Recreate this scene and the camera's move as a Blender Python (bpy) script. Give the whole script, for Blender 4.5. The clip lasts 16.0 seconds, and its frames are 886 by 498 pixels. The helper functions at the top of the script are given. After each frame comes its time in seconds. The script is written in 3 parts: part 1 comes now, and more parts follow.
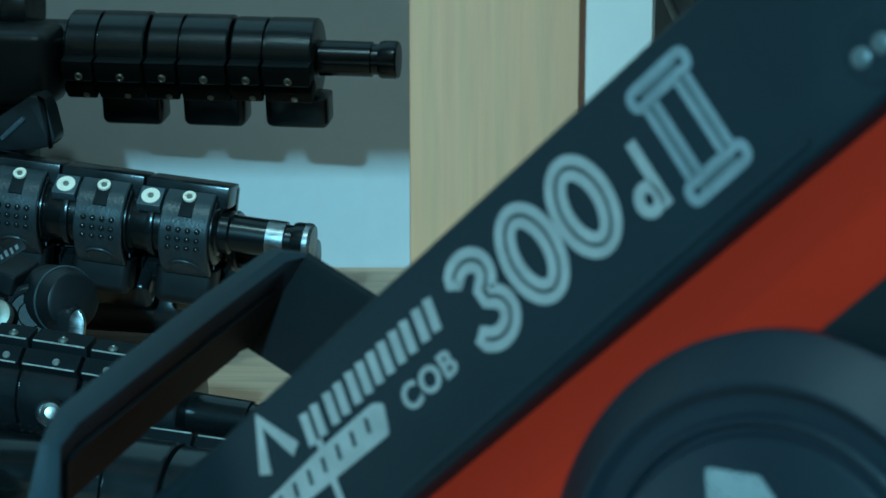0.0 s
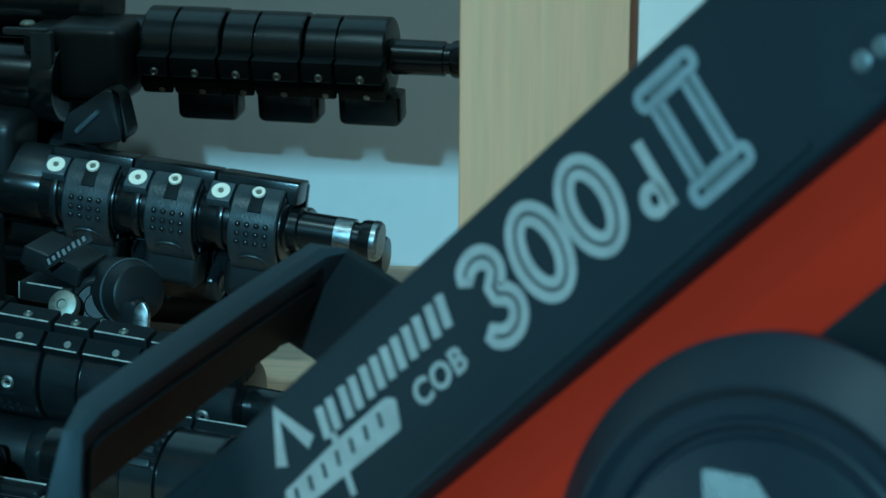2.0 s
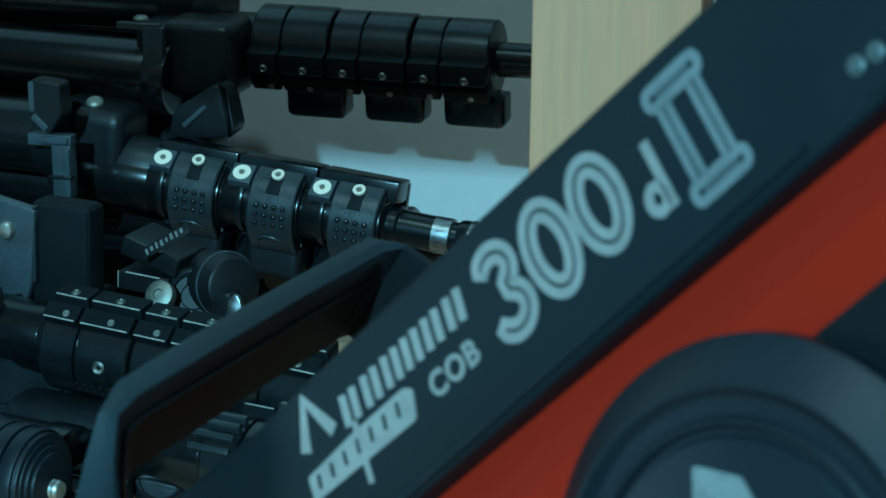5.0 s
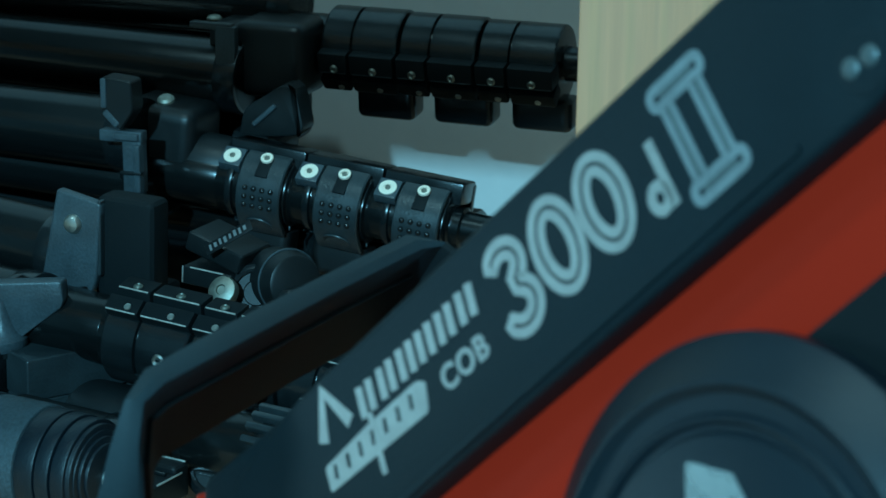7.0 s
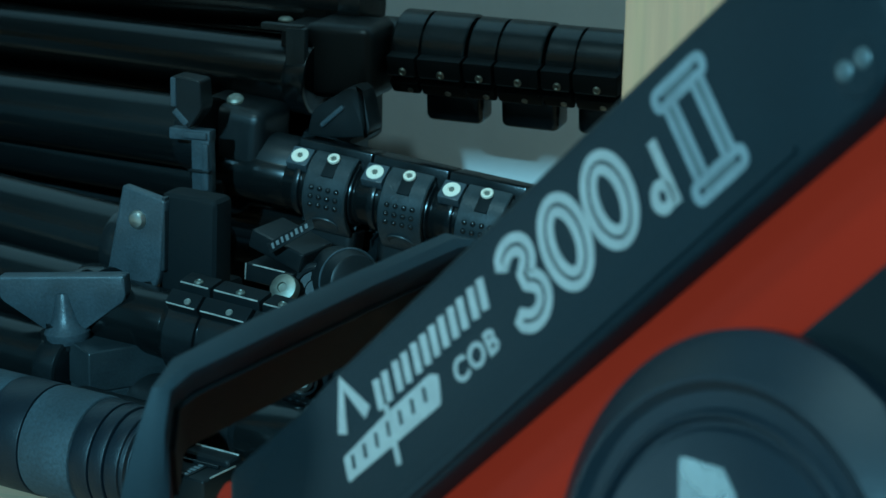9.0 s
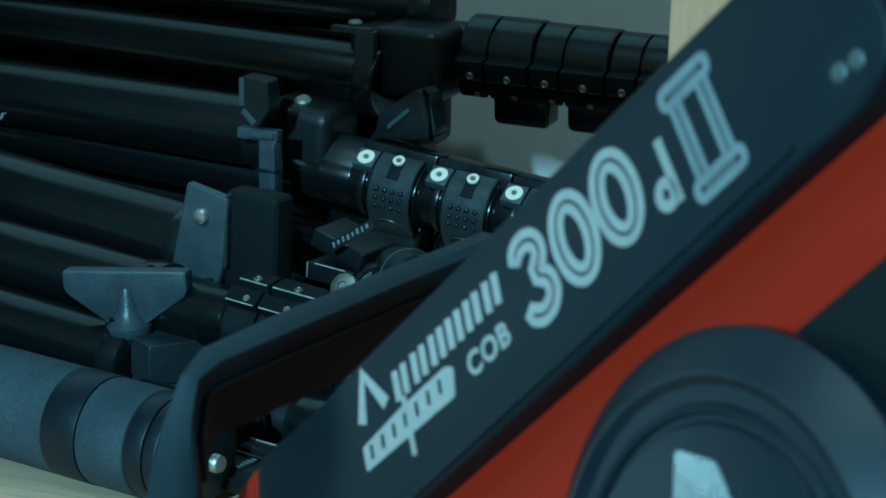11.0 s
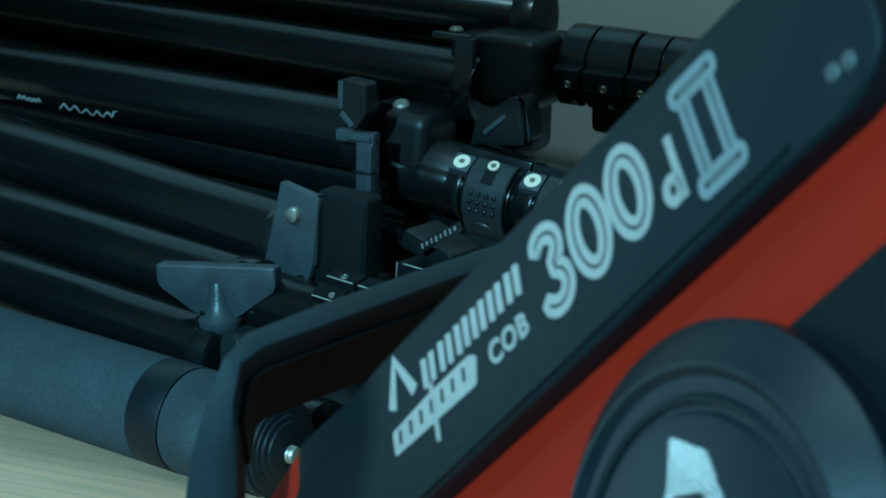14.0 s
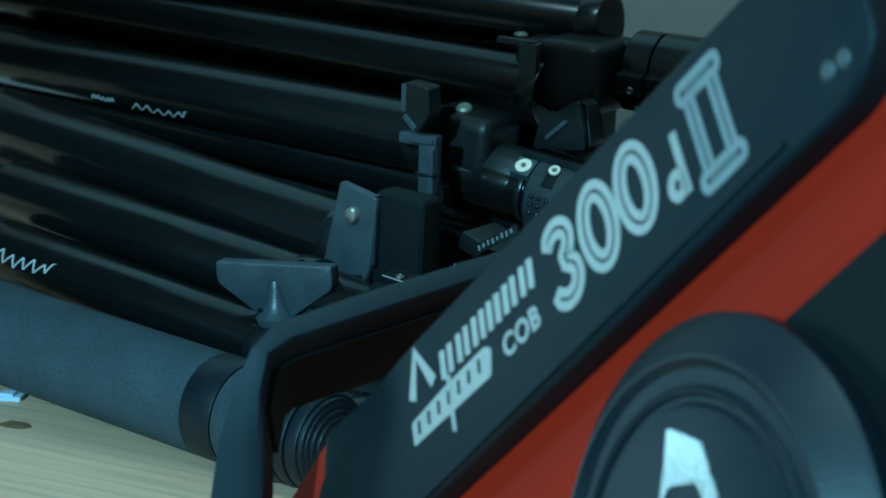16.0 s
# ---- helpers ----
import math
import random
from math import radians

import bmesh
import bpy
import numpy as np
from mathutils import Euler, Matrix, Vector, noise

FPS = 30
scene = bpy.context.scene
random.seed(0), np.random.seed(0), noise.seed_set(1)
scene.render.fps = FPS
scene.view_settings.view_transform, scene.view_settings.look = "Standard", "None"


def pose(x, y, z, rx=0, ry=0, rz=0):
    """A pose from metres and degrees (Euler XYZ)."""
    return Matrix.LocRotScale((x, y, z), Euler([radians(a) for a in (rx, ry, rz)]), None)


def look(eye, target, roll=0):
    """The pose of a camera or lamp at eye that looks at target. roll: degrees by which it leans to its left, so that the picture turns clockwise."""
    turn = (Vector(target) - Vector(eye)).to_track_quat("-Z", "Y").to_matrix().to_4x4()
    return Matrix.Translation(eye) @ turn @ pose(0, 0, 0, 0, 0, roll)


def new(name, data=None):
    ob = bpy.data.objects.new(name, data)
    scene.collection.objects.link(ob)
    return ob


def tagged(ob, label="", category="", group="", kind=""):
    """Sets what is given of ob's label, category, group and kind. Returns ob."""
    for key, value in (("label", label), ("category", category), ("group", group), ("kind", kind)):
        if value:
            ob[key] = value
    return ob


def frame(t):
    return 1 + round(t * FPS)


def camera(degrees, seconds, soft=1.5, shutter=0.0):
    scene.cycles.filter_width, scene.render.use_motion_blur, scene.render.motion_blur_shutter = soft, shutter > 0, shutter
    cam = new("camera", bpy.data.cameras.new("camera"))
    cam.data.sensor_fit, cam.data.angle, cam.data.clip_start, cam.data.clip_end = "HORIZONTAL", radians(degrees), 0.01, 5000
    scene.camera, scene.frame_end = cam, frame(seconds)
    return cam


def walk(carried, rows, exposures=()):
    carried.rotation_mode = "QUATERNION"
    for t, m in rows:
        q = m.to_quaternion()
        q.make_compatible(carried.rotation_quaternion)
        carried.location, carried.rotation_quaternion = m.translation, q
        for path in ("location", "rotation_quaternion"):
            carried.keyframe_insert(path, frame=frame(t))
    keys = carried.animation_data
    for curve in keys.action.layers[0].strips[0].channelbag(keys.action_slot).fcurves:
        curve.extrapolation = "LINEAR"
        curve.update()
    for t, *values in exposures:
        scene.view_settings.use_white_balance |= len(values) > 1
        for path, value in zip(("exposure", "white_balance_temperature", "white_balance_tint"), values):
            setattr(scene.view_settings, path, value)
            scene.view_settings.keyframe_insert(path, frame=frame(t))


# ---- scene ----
def aim(x, y, z, yaw, pitch, roll):
    """A camera pose: yaw to the left from +y, pitch up, roll as in look()."""
    a, b = radians(yaw), radians(pitch)
    way = Vector((-math.sin(a) * math.cos(b), math.cos(a) * math.cos(b), math.sin(b)))
    eye = Vector((x, y, z))
    return look(eye, eye + way, roll)


cam = camera(20.0, 16.0)
PATH = [
    (0.0, aim(0.0000, 0.0000, 0.0000, 0.000, -16.265, 0.000)),
    (1.0, aim(0.0151, -0.0010, -0.0004, 1.477, -16.245, 0.138)),
    (2.0, aim(0.0302, -0.0026, -0.0006, 2.936, -16.214, 0.282)),
    (3.0, aim(0.0453, -0.0047, -0.0008, 4.377, -16.174, 0.431)),
    (4.0, aim(0.0605, -0.0072, -0.0009, 5.802, -16.125, 0.584)),
    (5.0, aim(0.0757, -0.0101, -0.0009, 7.212, -16.068, 0.740)),
    (6.0, aim(0.0909, -0.0133, -0.0009, 8.606, -16.004, 0.899)),
    (7.0, aim(0.1061, -0.0167, -0.0009, 9.985, -15.933, 1.059)),
    (8.0, aim(0.1214, -0.0201, -0.0008, 11.351, -15.857, 1.220)),
    (9.0, aim(0.1368, -0.0237, -0.0008, 12.704, -15.775, 1.382)),
    (10.0, aim(0.1522, -0.0271, -0.0009, 14.045, -15.688, 1.543)),
    (11.0, aim(0.1676, -0.0305, -0.0010, 15.374, -15.599, 1.702)),
    (12.0, aim(0.1831, -0.0336, -0.0012, 16.692, -15.506, 1.860)),
    (13.0, aim(0.1987, -0.0365, -0.0015, 18.000, -15.411, 2.014)),
    (14.0, aim(0.2143, -0.0389, -0.0019, 19.299, -15.314, 2.165)),
    (15.0, aim(0.2300, -0.0410, -0.0024, 20.589, -15.217, 2.311)),
    (16.0, aim(0.2458, -0.0425, -0.0031, 21.870, -15.120, 2.451)),
]
cam.data.dof.use_dof = True
cam.data.dof.focus_distance = 1.24
cam.data.dof.aperture_fstop = 25.0
walk(cam, PATH, [(0.0, 0.0), (16.0, 0.0)])

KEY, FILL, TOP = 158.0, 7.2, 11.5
WALL_Y, UPPER = 1.50, -0.1345

# ---------------------------------------------------------------- world and light
world = bpy.data.worlds.new("world")
scene.world = world
world.use_nodes = True
world.node_tree.nodes["Background"].inputs[0].default_value = (0.45, 0.75, 0.85, 1)
world.node_tree.nodes["Background"].inputs[1].default_value = 0.05


def area(name, eye, target, power, size, colour, size_y=None):
    data = bpy.data.lights.new(name, "AREA")
    data.shape, data.size, data.size_y = "RECTANGLE", size, size_y or size
    data.energy, data.color = power, colour
    ob = new(name, data)
    ob.matrix_world = look(eye, target)
    return ob


area("ceiling_lamp", (-0.5, -2.25, 1.20), (-0.1, 1.3, -0.34), KEY, 0.10, (0.238, 0.735, 1.0))
area("ceiling_spot", (-0.45, 0.30, 1.55), (-0.3, 1.3, -0.35), TOP, 0.12, (0.40, 0.82, 0.92))
# Added fill lamp, no window behind it; brightens the yoke arm and cap.
area("west_fill_light", (-2.45, 0.90, -0.42), (0.0, 0.72, -0.28), FILL, 0.30, (0.33, 0.79, 1.0), 0.5)

# ---------------------------------------------------------------- materials


def material(name, base, rough=0.5, metal=0.0, grain=0.0, scale=200.0, bump=0.0, wear=0.0, wear_scale=30.0, coat=0.0, spec=0.5, stretch=(1, 1, 1)):
    """A principled material with fine grain and broader wear, in object space."""
    m = bpy.data.materials.new(name)
    m.use_nodes = True
    t = m.node_tree
    b = t.nodes["Principled BSDF"]
    b.inputs["Roughness"].default_value, b.inputs["Metallic"].default_value = rough, metal
    b.inputs["Coat Weight"].default_value = coat
    b.inputs["Coat Roughness"].default_value = 0.12
    b.inputs["Specular IOR Level"].default_value = spec
    pos = t.nodes.new("ShaderNodeTexCoord")
    mp = t.nodes.new("ShaderNodeMapping")
    mp.inputs["Scale"].default_value = stretch
    t.links.new(pos.outputs["Object"], mp.inputs["Vector"])
    fine = t.nodes.new("ShaderNodeTexNoise")
    fine.inputs["Scale"].default_value, fine.inputs["Detail"].default_value = scale, 4
    broad = t.nodes.new("ShaderNodeTexNoise")
    broad.inputs["Scale"].default_value, broad.inputs["Detail"].default_value = wear_scale, 6
    for node in (fine, broad):
        t.links.new(mp.outputs[0], node.inputs["Vector"])
    one = t.nodes.new("ShaderNodeMix")
    one.data_type = "RGBA"
    one.inputs[6].default_value = tuple(c * (1 - grain) for c in base) + (1,)
    one.inputs[7].default_value = tuple(min(1, c * (1 + grain)) for c in base) + (1,)
    t.links.new(fine.outputs["Fac"], one.inputs[0])
    two = t.nodes.new("ShaderNodeMix")
    two.data_type = "RGBA"
    two.blend_type = "MULTIPLY"
    two.inputs[0].default_value = wear
    t.links.new(one.outputs[2], two.inputs[6])
    ramp = t.nodes.new("ShaderNodeValToRGB")
    ramp.color_ramp.elements[0].position, ramp.color_ramp.elements[1].position = 0.35, 0.65
    ramp.color_ramp.elements[0].color = (0.35, 0.35, 0.35, 1)
    t.links.new(broad.outputs["Fac"], ramp.inputs[0])
    t.links.new(ramp.outputs[0], two.inputs[7])
    t.links.new(two.outputs[2], b.inputs["Base Color"])
    rr = t.nodes.new("ShaderNodeMapRange")
    rr.inputs["To Min"].default_value, rr.inputs["To Max"].default_value = max(0.03, rough - 0.08), min(1, rough + 0.1)
    t.links.new(broad.outputs["Fac"], rr.inputs["Value"])
    t.links.new(rr.outputs[0], b.inputs["Roughness"])
    if bump:
        bp = t.nodes.new("ShaderNodeBump")
        bp.inputs["Strength"].default_value, bp.inputs["Distance"].default_value = bump, 0.0006
        t.links.new(fine.outputs["Fac"], bp.inputs["Height"])
        t.links.new(bp.outputs[0], b.inputs["Normal"])
    return m


def pine(name, along, pale=0.0, dark=0.0, rate=1.1, bend=5.5, tone=(1.0, 1.0, 1.0)):
    """Planed pine: bands of early and late wood that run along one axis, with fibres."""
    m = bpy.data.materials.new(name)
    m.use_nodes = True
    t = m.node_tree
    b = t.nodes["Principled BSDF"]
    pos = t.nodes.new("ShaderNodeTexCoord")
    mp = t.nodes.new("ShaderNodeMapping")
    sc = [34.0, 34.0, 34.0]
    sc["xyz".index(along)] = 1.6
    mp.inputs["Scale"].default_value = sc
    t.links.new(pos.outputs["Object"], mp.inputs["Vector"])
    rings = t.nodes.new("ShaderNodeTexWave")
    rings.wave_type, rings.bands_direction = "BANDS", "DIAGONAL"
    rings.inputs["Scale"].default_value, rings.inputs["Distortion"].default_value = rate, bend
    rings.inputs["Detail"].default_value, rings.inputs["Detail Scale"].default_value = 3, 0.9
    fib = t.nodes.new("ShaderNodeTexNoise")
    fib.inputs["Scale"].default_value, fib.inputs["Detail"].default_value = 12, 5
    for node in (rings, fib):
        t.links.new(mp.outputs[0], node.inputs["Vector"])
    ramp = t.nodes.new("ShaderNodeValToRGB")
    e = ramp.color_ramp.elements
    e[0].position, e[0].color = 0.0, (1.0, 0.445, 0.195, 1)
    e[1].position, e[1].color = 1.0, (0.94 * (1 - dark), 0.45 * (1 - 1.1 * dark), 0.19 * (1 - 1.2 * dark), 1)
    mid = e.new(0.7)
    mid.color = (1.0, 0.455, 0.205, 1)
    t.links.new(rings.outputs["Fac"], ramp.inputs[0])
    for el in e:
        el.color = tuple((c + (1 - c) * pale) * k for c, k in zip(el.color[:3], tone)) + (1,)
    mx = t.nodes.new("ShaderNodeMix")
    mx.data_type, mx.blend_type = "RGBA", "MULTIPLY"
    mx.inputs[0].default_value = 0.30
    t.links.new(ramp.outputs[0], mx.inputs[6])
    t.links.new(fib.outputs["Fac"], mx.inputs[7])
    lift = t.nodes.new("ShaderNodeBrightContrast")
    lift.inputs["Bright"].default_value = 0.06
    t.links.new(mx.outputs[2], lift.inputs[0])
    t.links.new(lift.outputs[0], b.inputs["Base Color"])
    b.inputs["Roughness"].default_value = 0.62
    bp = t.nodes.new("ShaderNodeBump")
    bp.inputs["Strength"].default_value, bp.inputs["Distance"].default_value = 0.25, 0.0005
    t.links.new(fib.outputs["Fac"], bp.inputs["Height"])
    t.links.new(bp.outputs[0], b.inputs["Normal"])
    return m


WALL = material("wall_paint", (0.62, 0.58, 0.56), 0.8, grain=0.05, scale=90, bump=0.15, wear=0.08, wear_scale=6)
ROOM = material("room_paint", (0.20, 0.22, 0.22), 0.9, grain=0.05, scale=20, wear=0.2, wear_scale=2)
PINE_Z = pine("pine_upright", "z", tone=(0.78, 0.66, 0.60))
PINE_X = pine("pine_board", "x", 0.16, 0.17, 1.5, 9.0, (0.88, 0.84, 0.80))
TUBE = material("black_tube", (0.005, 0.0062, 0.0064), 0.21, grain=0.2, scale=300, wear=0.3, wear_scale=40, stretch=(0.25, 1, 1), spec=0.42, bump=0.04)
PLASTIC = material("black_plastic", (0.010, 0.0125, 0.0135), 0.22, grain=0.4, scale=800, bump=0.12, wear=0.5, wear_scale=60)
CAST = material("cast_metal_black", (0.048, 0.064, 0.073), 0.36, grain=0.5, scale=700, bump=0.30, wear=0.45, wear_scale=60)
GRIP = material("grip_plate_black", (0.025, 0.033, 0.036), 0.32, grain=0.5, scale=700, bump=0.25, wear=0.45, wear_scale=60)
STEEL = material("zinc_steel", (0.60, 0.60, 0.55), 0.38, metal=1.0, grain=0.1, scale=500, wear=0.25, wear_scale=200)
WORN = material("worn_chrome", (0.42, 0.43, 0.43), 0.35, metal=1.0, grain=0.3, scale=260, wear=0.8, wear_scale=160, stretch=(1, 3, 3))
WASHER = material("bright_washer", (0.97, 0.74, 0.58), 0.32, metal=0.0, grain=0.06, scale=400)
YOKE = material("yoke_black_coat", (0.0083, 0.0142, 0.0172), 0.50, grain=0.6, scale=1000, bump=0.3, wear=0.2, wear_scale=25, spec=0.18)
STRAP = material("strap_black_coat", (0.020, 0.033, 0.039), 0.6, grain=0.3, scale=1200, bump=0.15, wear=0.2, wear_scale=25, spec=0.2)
MIRROR_MARK = material("polished_metal_mark", (0.70, 0.70, 0.68), 0.26, metal=0.8, grain=0.08, scale=500, wear=0.3, wear_scale=90)
RED = material("red_anodised_panel", (0.43, 0.018, 0.007), 0.45, grain=0.08, scale=1500, bump=0.1, wear=0.12, wear_scale=12, spec=0.03)
RUBBER = material("dark_blue_black_rubber", (0.0046, 0.0105, 0.0155), 0.42, grain=0.35, scale=900, bump=0.35, wear=0.3, wear_scale=20, spec=0.4)
STRIP_WHITE = material("dull_white_paint", (0.72, 0.58, 0.50), 0.7, grain=0.05, scale=90, bump=0.1, wear=0.15, wear_scale=12)
PAPER = material("pale_blue_paper", (0.55, 0.66, 0.78), 0.7, grain=0.05, scale=200, wear=0.1)
PRINT = material("pale_grey_print", (0.40, 0.35, 0.32), 0.38, metal=0.4, grain=0.12, scale=900, wear=0.25, wear_scale=120)
PRINT_DIM = material("dull_grey_print", (0.25, 0.26, 0.26), 0.40, metal=0.4, grain=0.12, scale=900, wear=0.3, wear_scale=120)
SILVER_MARK = material("silver_mark", (0.6, 0.6, 0.58), 0.45, metal=0.3, grain=0.1, scale=600)
CLOTH = material("grey_sleeve", (0.040, 0.060, 0.070), 0.75, grain=0.6, scale=600, bump=0.9, wear=0.5, wear_scale=30)
DARK = material("dull_black_casting", (0.0070, 0.0088, 0.0095), 0.42, grain=0.3, scale=900, bump=0.1, wear=0.3, wear_scale=60, spec=0.35)
# Pale colour that paints the highlight along sharp black edges.
GLINT = material("bright_edge_glint", (0.55, 0.50, 0.44), 0.42, metal=0.15, grain=0.3, scale=700, wear=0.6, wear_scale=180)
DULL = material("dull_steel", (0.30, 0.295, 0.25), 0.52, metal=1.0, grain=0.15, scale=500, wear=0.4, wear_scale=220)
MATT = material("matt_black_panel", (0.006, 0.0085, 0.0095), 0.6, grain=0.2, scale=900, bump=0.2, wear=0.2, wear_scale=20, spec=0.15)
KNOT = material("wood_knot", (0.30, 0.15, 0.065), 0.6, grain=0.4, scale=500, bump=0.2, wear=0.6, wear_scale=90)
PRINT_FILL = material("dim_print_fill", (0.10, 0.11, 0.11), 0.42, metal=0.3, grain=0.12, scale=900, wear=0.3, wear_scale=120)
BAND = material("dark_band", (0.018, 0.02, 0.022), 0.6, grain=0.3, scale=500, bump=0.3, wear=0.2)

# ---------------------------------------------------------------- shaping helpers


def mesh_of(bm, name, mat, smooth=True):
    me = bpy.data.meshes.new(name)
    bmesh.ops.recalc_face_normals(bm, faces=bm.faces)
    for f in bm.faces:
        f.smooth = smooth
    if smooth:
        for e in bm.edges:
            if len(e.link_faces) == 2 and e.calc_face_angle(0) > 0.6:
                e.smooth = False
    bm.to_mesh(me)
    bm.free()
    me.materials.append(mat)
    return me


def part(name, bm, mat, parent, label="", m=None):
    ob = new(name, mesh_of(bm, name, mat))
    ob.parent = parent
    if m is not None:
        ob.matrix_basis = m
    if label:
        tagged(ob, label)
    return ob


def thing(name, m, label, category, group="", kind=""):
    ob = new(name)
    ob.empty_display_size = 0.01
    ob.matrix_world = m
    return tagged(ob, label, category, group, kind)


def box(sx, sy, sz, at=(0, 0, 0), bevel=0.001, seg=2, m=None):
    bm = bmesh.new()
    bmesh.ops.create_cube(bm, size=1)
    bmesh.ops.scale(bm, vec=(sx, sy, sz), verts=bm.verts)
    if bevel:
        bmesh.ops.bevel(bm, geom=bm.edges[:], offset=bevel, segments=seg, profile=0.6, affect="EDGES")
    if m is not None:
        bmesh.ops.transform(bm, matrix=m, verts=bm.verts)
    bmesh.ops.translate(bm, vec=at, verts=bm.verts)
    return bm


def lathe(profile, seg=40, m=None):
    """Turns (x, radius) pairs about the x axis; ends are closed."""
    bm = bmesh.new()
    rings = []
    for x, r in profile:
        rings.append([bm.verts.new((x, max(r, 1e-5) * math.cos(2 * math.pi * k / seg), max(r, 1e-5) * math.sin(2 * math.pi * k / seg))) for k in range(seg)])
    for a, b in zip(rings, rings[1:]):
        for k in range(seg):
            bm.faces.new((a[k], a[(k + 1) % seg], b[(k + 1) % seg], b[k]))
    bm.faces.new(rings[0])
    bm.faces.new(rings[-1])
    if m is not None:
        bmesh.ops.transform(bm, matrix=m, verts=bm.verts)
    return bm


def round_profile(x0, x1, r, e=0.001):
    return [(x0, r - e), (x0 + 0.3 * e, r - 0.3 * e), (x0 + e, r), (x1 - e, r), (x1 - 0.3 * e, r - 0.3 * e), (x1, r - e)]


def prism(outline, z0, z1, bevel=0.0, seg=2, m=None):
    """A plate with the given outline in x and y, from z0 to z1, its upper edge rounded."""
    bm = bmesh.new()
    n = len(outline)
    turn = sum(outline[k - 1][0] * outline[k][1] - outline[k][0] * outline[k - 1][1] for k in range(n))
    side = 1 if turn > 0 else -1
    loops = [(0.0, z0)]
    if bevel:
        for k in range(seg + 1):
            a = math.pi / 2 * k / seg
            loops.append((bevel * (1 - math.cos(a)), z1 - bevel * (1 - math.sin(a))))
    else:
        loops.append((0.0, z1))
    rings = []
    for inset, z in loops:
        line = offset_path(outline, side * inset, True) if inset else outline
        rings.append([bm.verts.new((x, y, z)) for x, y in line])
    for a, b in zip(rings, rings[1:]):
        for k in range(n):
            bm.faces.new((a[k], a[(k + 1) % n], b[(k + 1) % n], b[k]))
    bm.faces.new(rings[0])
    bm.faces.new(rings[-1])
    if m is not None:
        bmesh.ops.transform(bm, matrix=m, verts=bm.verts)
    return bm


def rounded(points, radii, seg=6):
    """A polygon with its corners rounded by the given radii."""
    out = []
    n = len(points)
    for k in range(n):
        p, a, b = Vector(points[k]), Vector(points[k - 1]), Vector(points[(k + 1) % n])
        r = radii[k] if isinstance(radii, (list, tuple)) else radii
        if r <= 0:
            out.append(tuple(p))
            continue
        u, v = (a - p).normalized(), (b - p).normalized()
        for i in range(seg + 1):
            s = i / seg
            q = (p + u * r) * (1 - s) ** 2 + p * 2 * s * (1 - s) + (p + v * r) * s ** 2
            out.append((q.x, q.y))
    return out


def join(*bms):
    out = bmesh.new()
    for b in bms:
        me = bpy.data.meshes.new("join")
        b.to_mesh(me)
        b.free()
        out.from_mesh(me)
        bpy.data.meshes.remove(me)
    return out


def ribbon(path, half, z, closed=False, thick=0.0002):
    """A flat printed stroke of the given half width along a path in x and y."""
    bm = bmesh.new()
    n = len(path)
    sides = []
    for k in range(n):
        a = Vector(path[(k - 1) % n] if closed or k else path[0])
        b = Vector(path[(k + 1) % n] if closed or k < n - 1 else path[-1])
        d = (b - a).normalized()
        nrm = Vector((-d.y, d.x))
        p = Vector(path[k])
        sides.append([bm.verts.new((*(p + nrm * h), zz)) for h, zz in ((-half, z), (half, z), (half, z + thick), (-half, z + thick))])
    for k in range(n if closed else n - 1):
        a, b = sides[k], sides[(k + 1) % n]
        for i in range(4):
            bm.faces.new((a[i], a[(i + 1) % 4], b[(i + 1) % 4], b[i]))
    if not closed:
        bm.faces.new(sides[0])
        bm.faces.new(sides[-1])
    return bm


def offset_path(path, h, closed=False):
    out = []
    n = len(path)
    for k in range(n):
        a = Vector(path[(k - 1) % n] if closed or k else path[0])
        b = Vector(path[(k + 1) % n] if closed or k < n - 1 else path[-1])
        d = (b - a).normalized()
        out.append((path[k][0] - d.y * h, path[k][1] + d.x * h))
    return out


def axes(origin, x, up=(0, 0, 1), roll=0.0):
    """A frame whose x axis is given, with z as near to up as may be, rolled about x."""
    x = Vector(x).normalized()
    y = Vector(up).cross(x).normalized()
    z = x.cross(y)
    m = Matrix((x, y, z)).transposed().to_4x4()
    m.translation = origin
    return m @ Matrix.Rotation(radians(roll), 4, "X")


# ---------------------------------------------------------------- shelf, post, wall, room
SHELF = -0.4487


def slab(name, sx, sy, sz, at, mat, label, category, bevel=0.002):
    ob = new(name, mesh_of(box(sx, sy, sz, (0, 0, 0), bevel), name, mat))
    ob.location = at
    return tagged(ob, label, category, kind="structure")


slab("shelf_board", 1.9, 1.00, 0.027, (-0.15, 0.999, SHELF - 0.0135), PINE_X, "pale pine shelf board carrying the light stands", "shelf")
board = bpy.data.objects["shelf_board"]
knot = part("knot", prism(rounded([(-0.009, -0.004), (-0.003, -0.0062), (0.006, -0.005), (0.0095, 0.001), (0.004, 0.0058), (-0.006, 0.005)], 0.002, 4), 0.0, 0.0004), KNOT, board, "brown knot in the pine", Matrix.Translation((-0.4275 + 0.15, 1.0400 - 0.999, 0.01345)))
# Unseen rail, added only to shade the upper wall and top stand.
slab("shading_rail", 1.9, 0.05, 0.19, (-0.15, 0.935, UPPER + 0.095), PINE_X, "unseen pine rail added above the stands to shade the upper wall", "shelf rail")
slab("shelf_post", 0.0664, 0.032, 2.2, (0.0200, 0.978, -0.25), PINE_Z, "pale planed pine upright post of the shelf", "post", 0.0015)
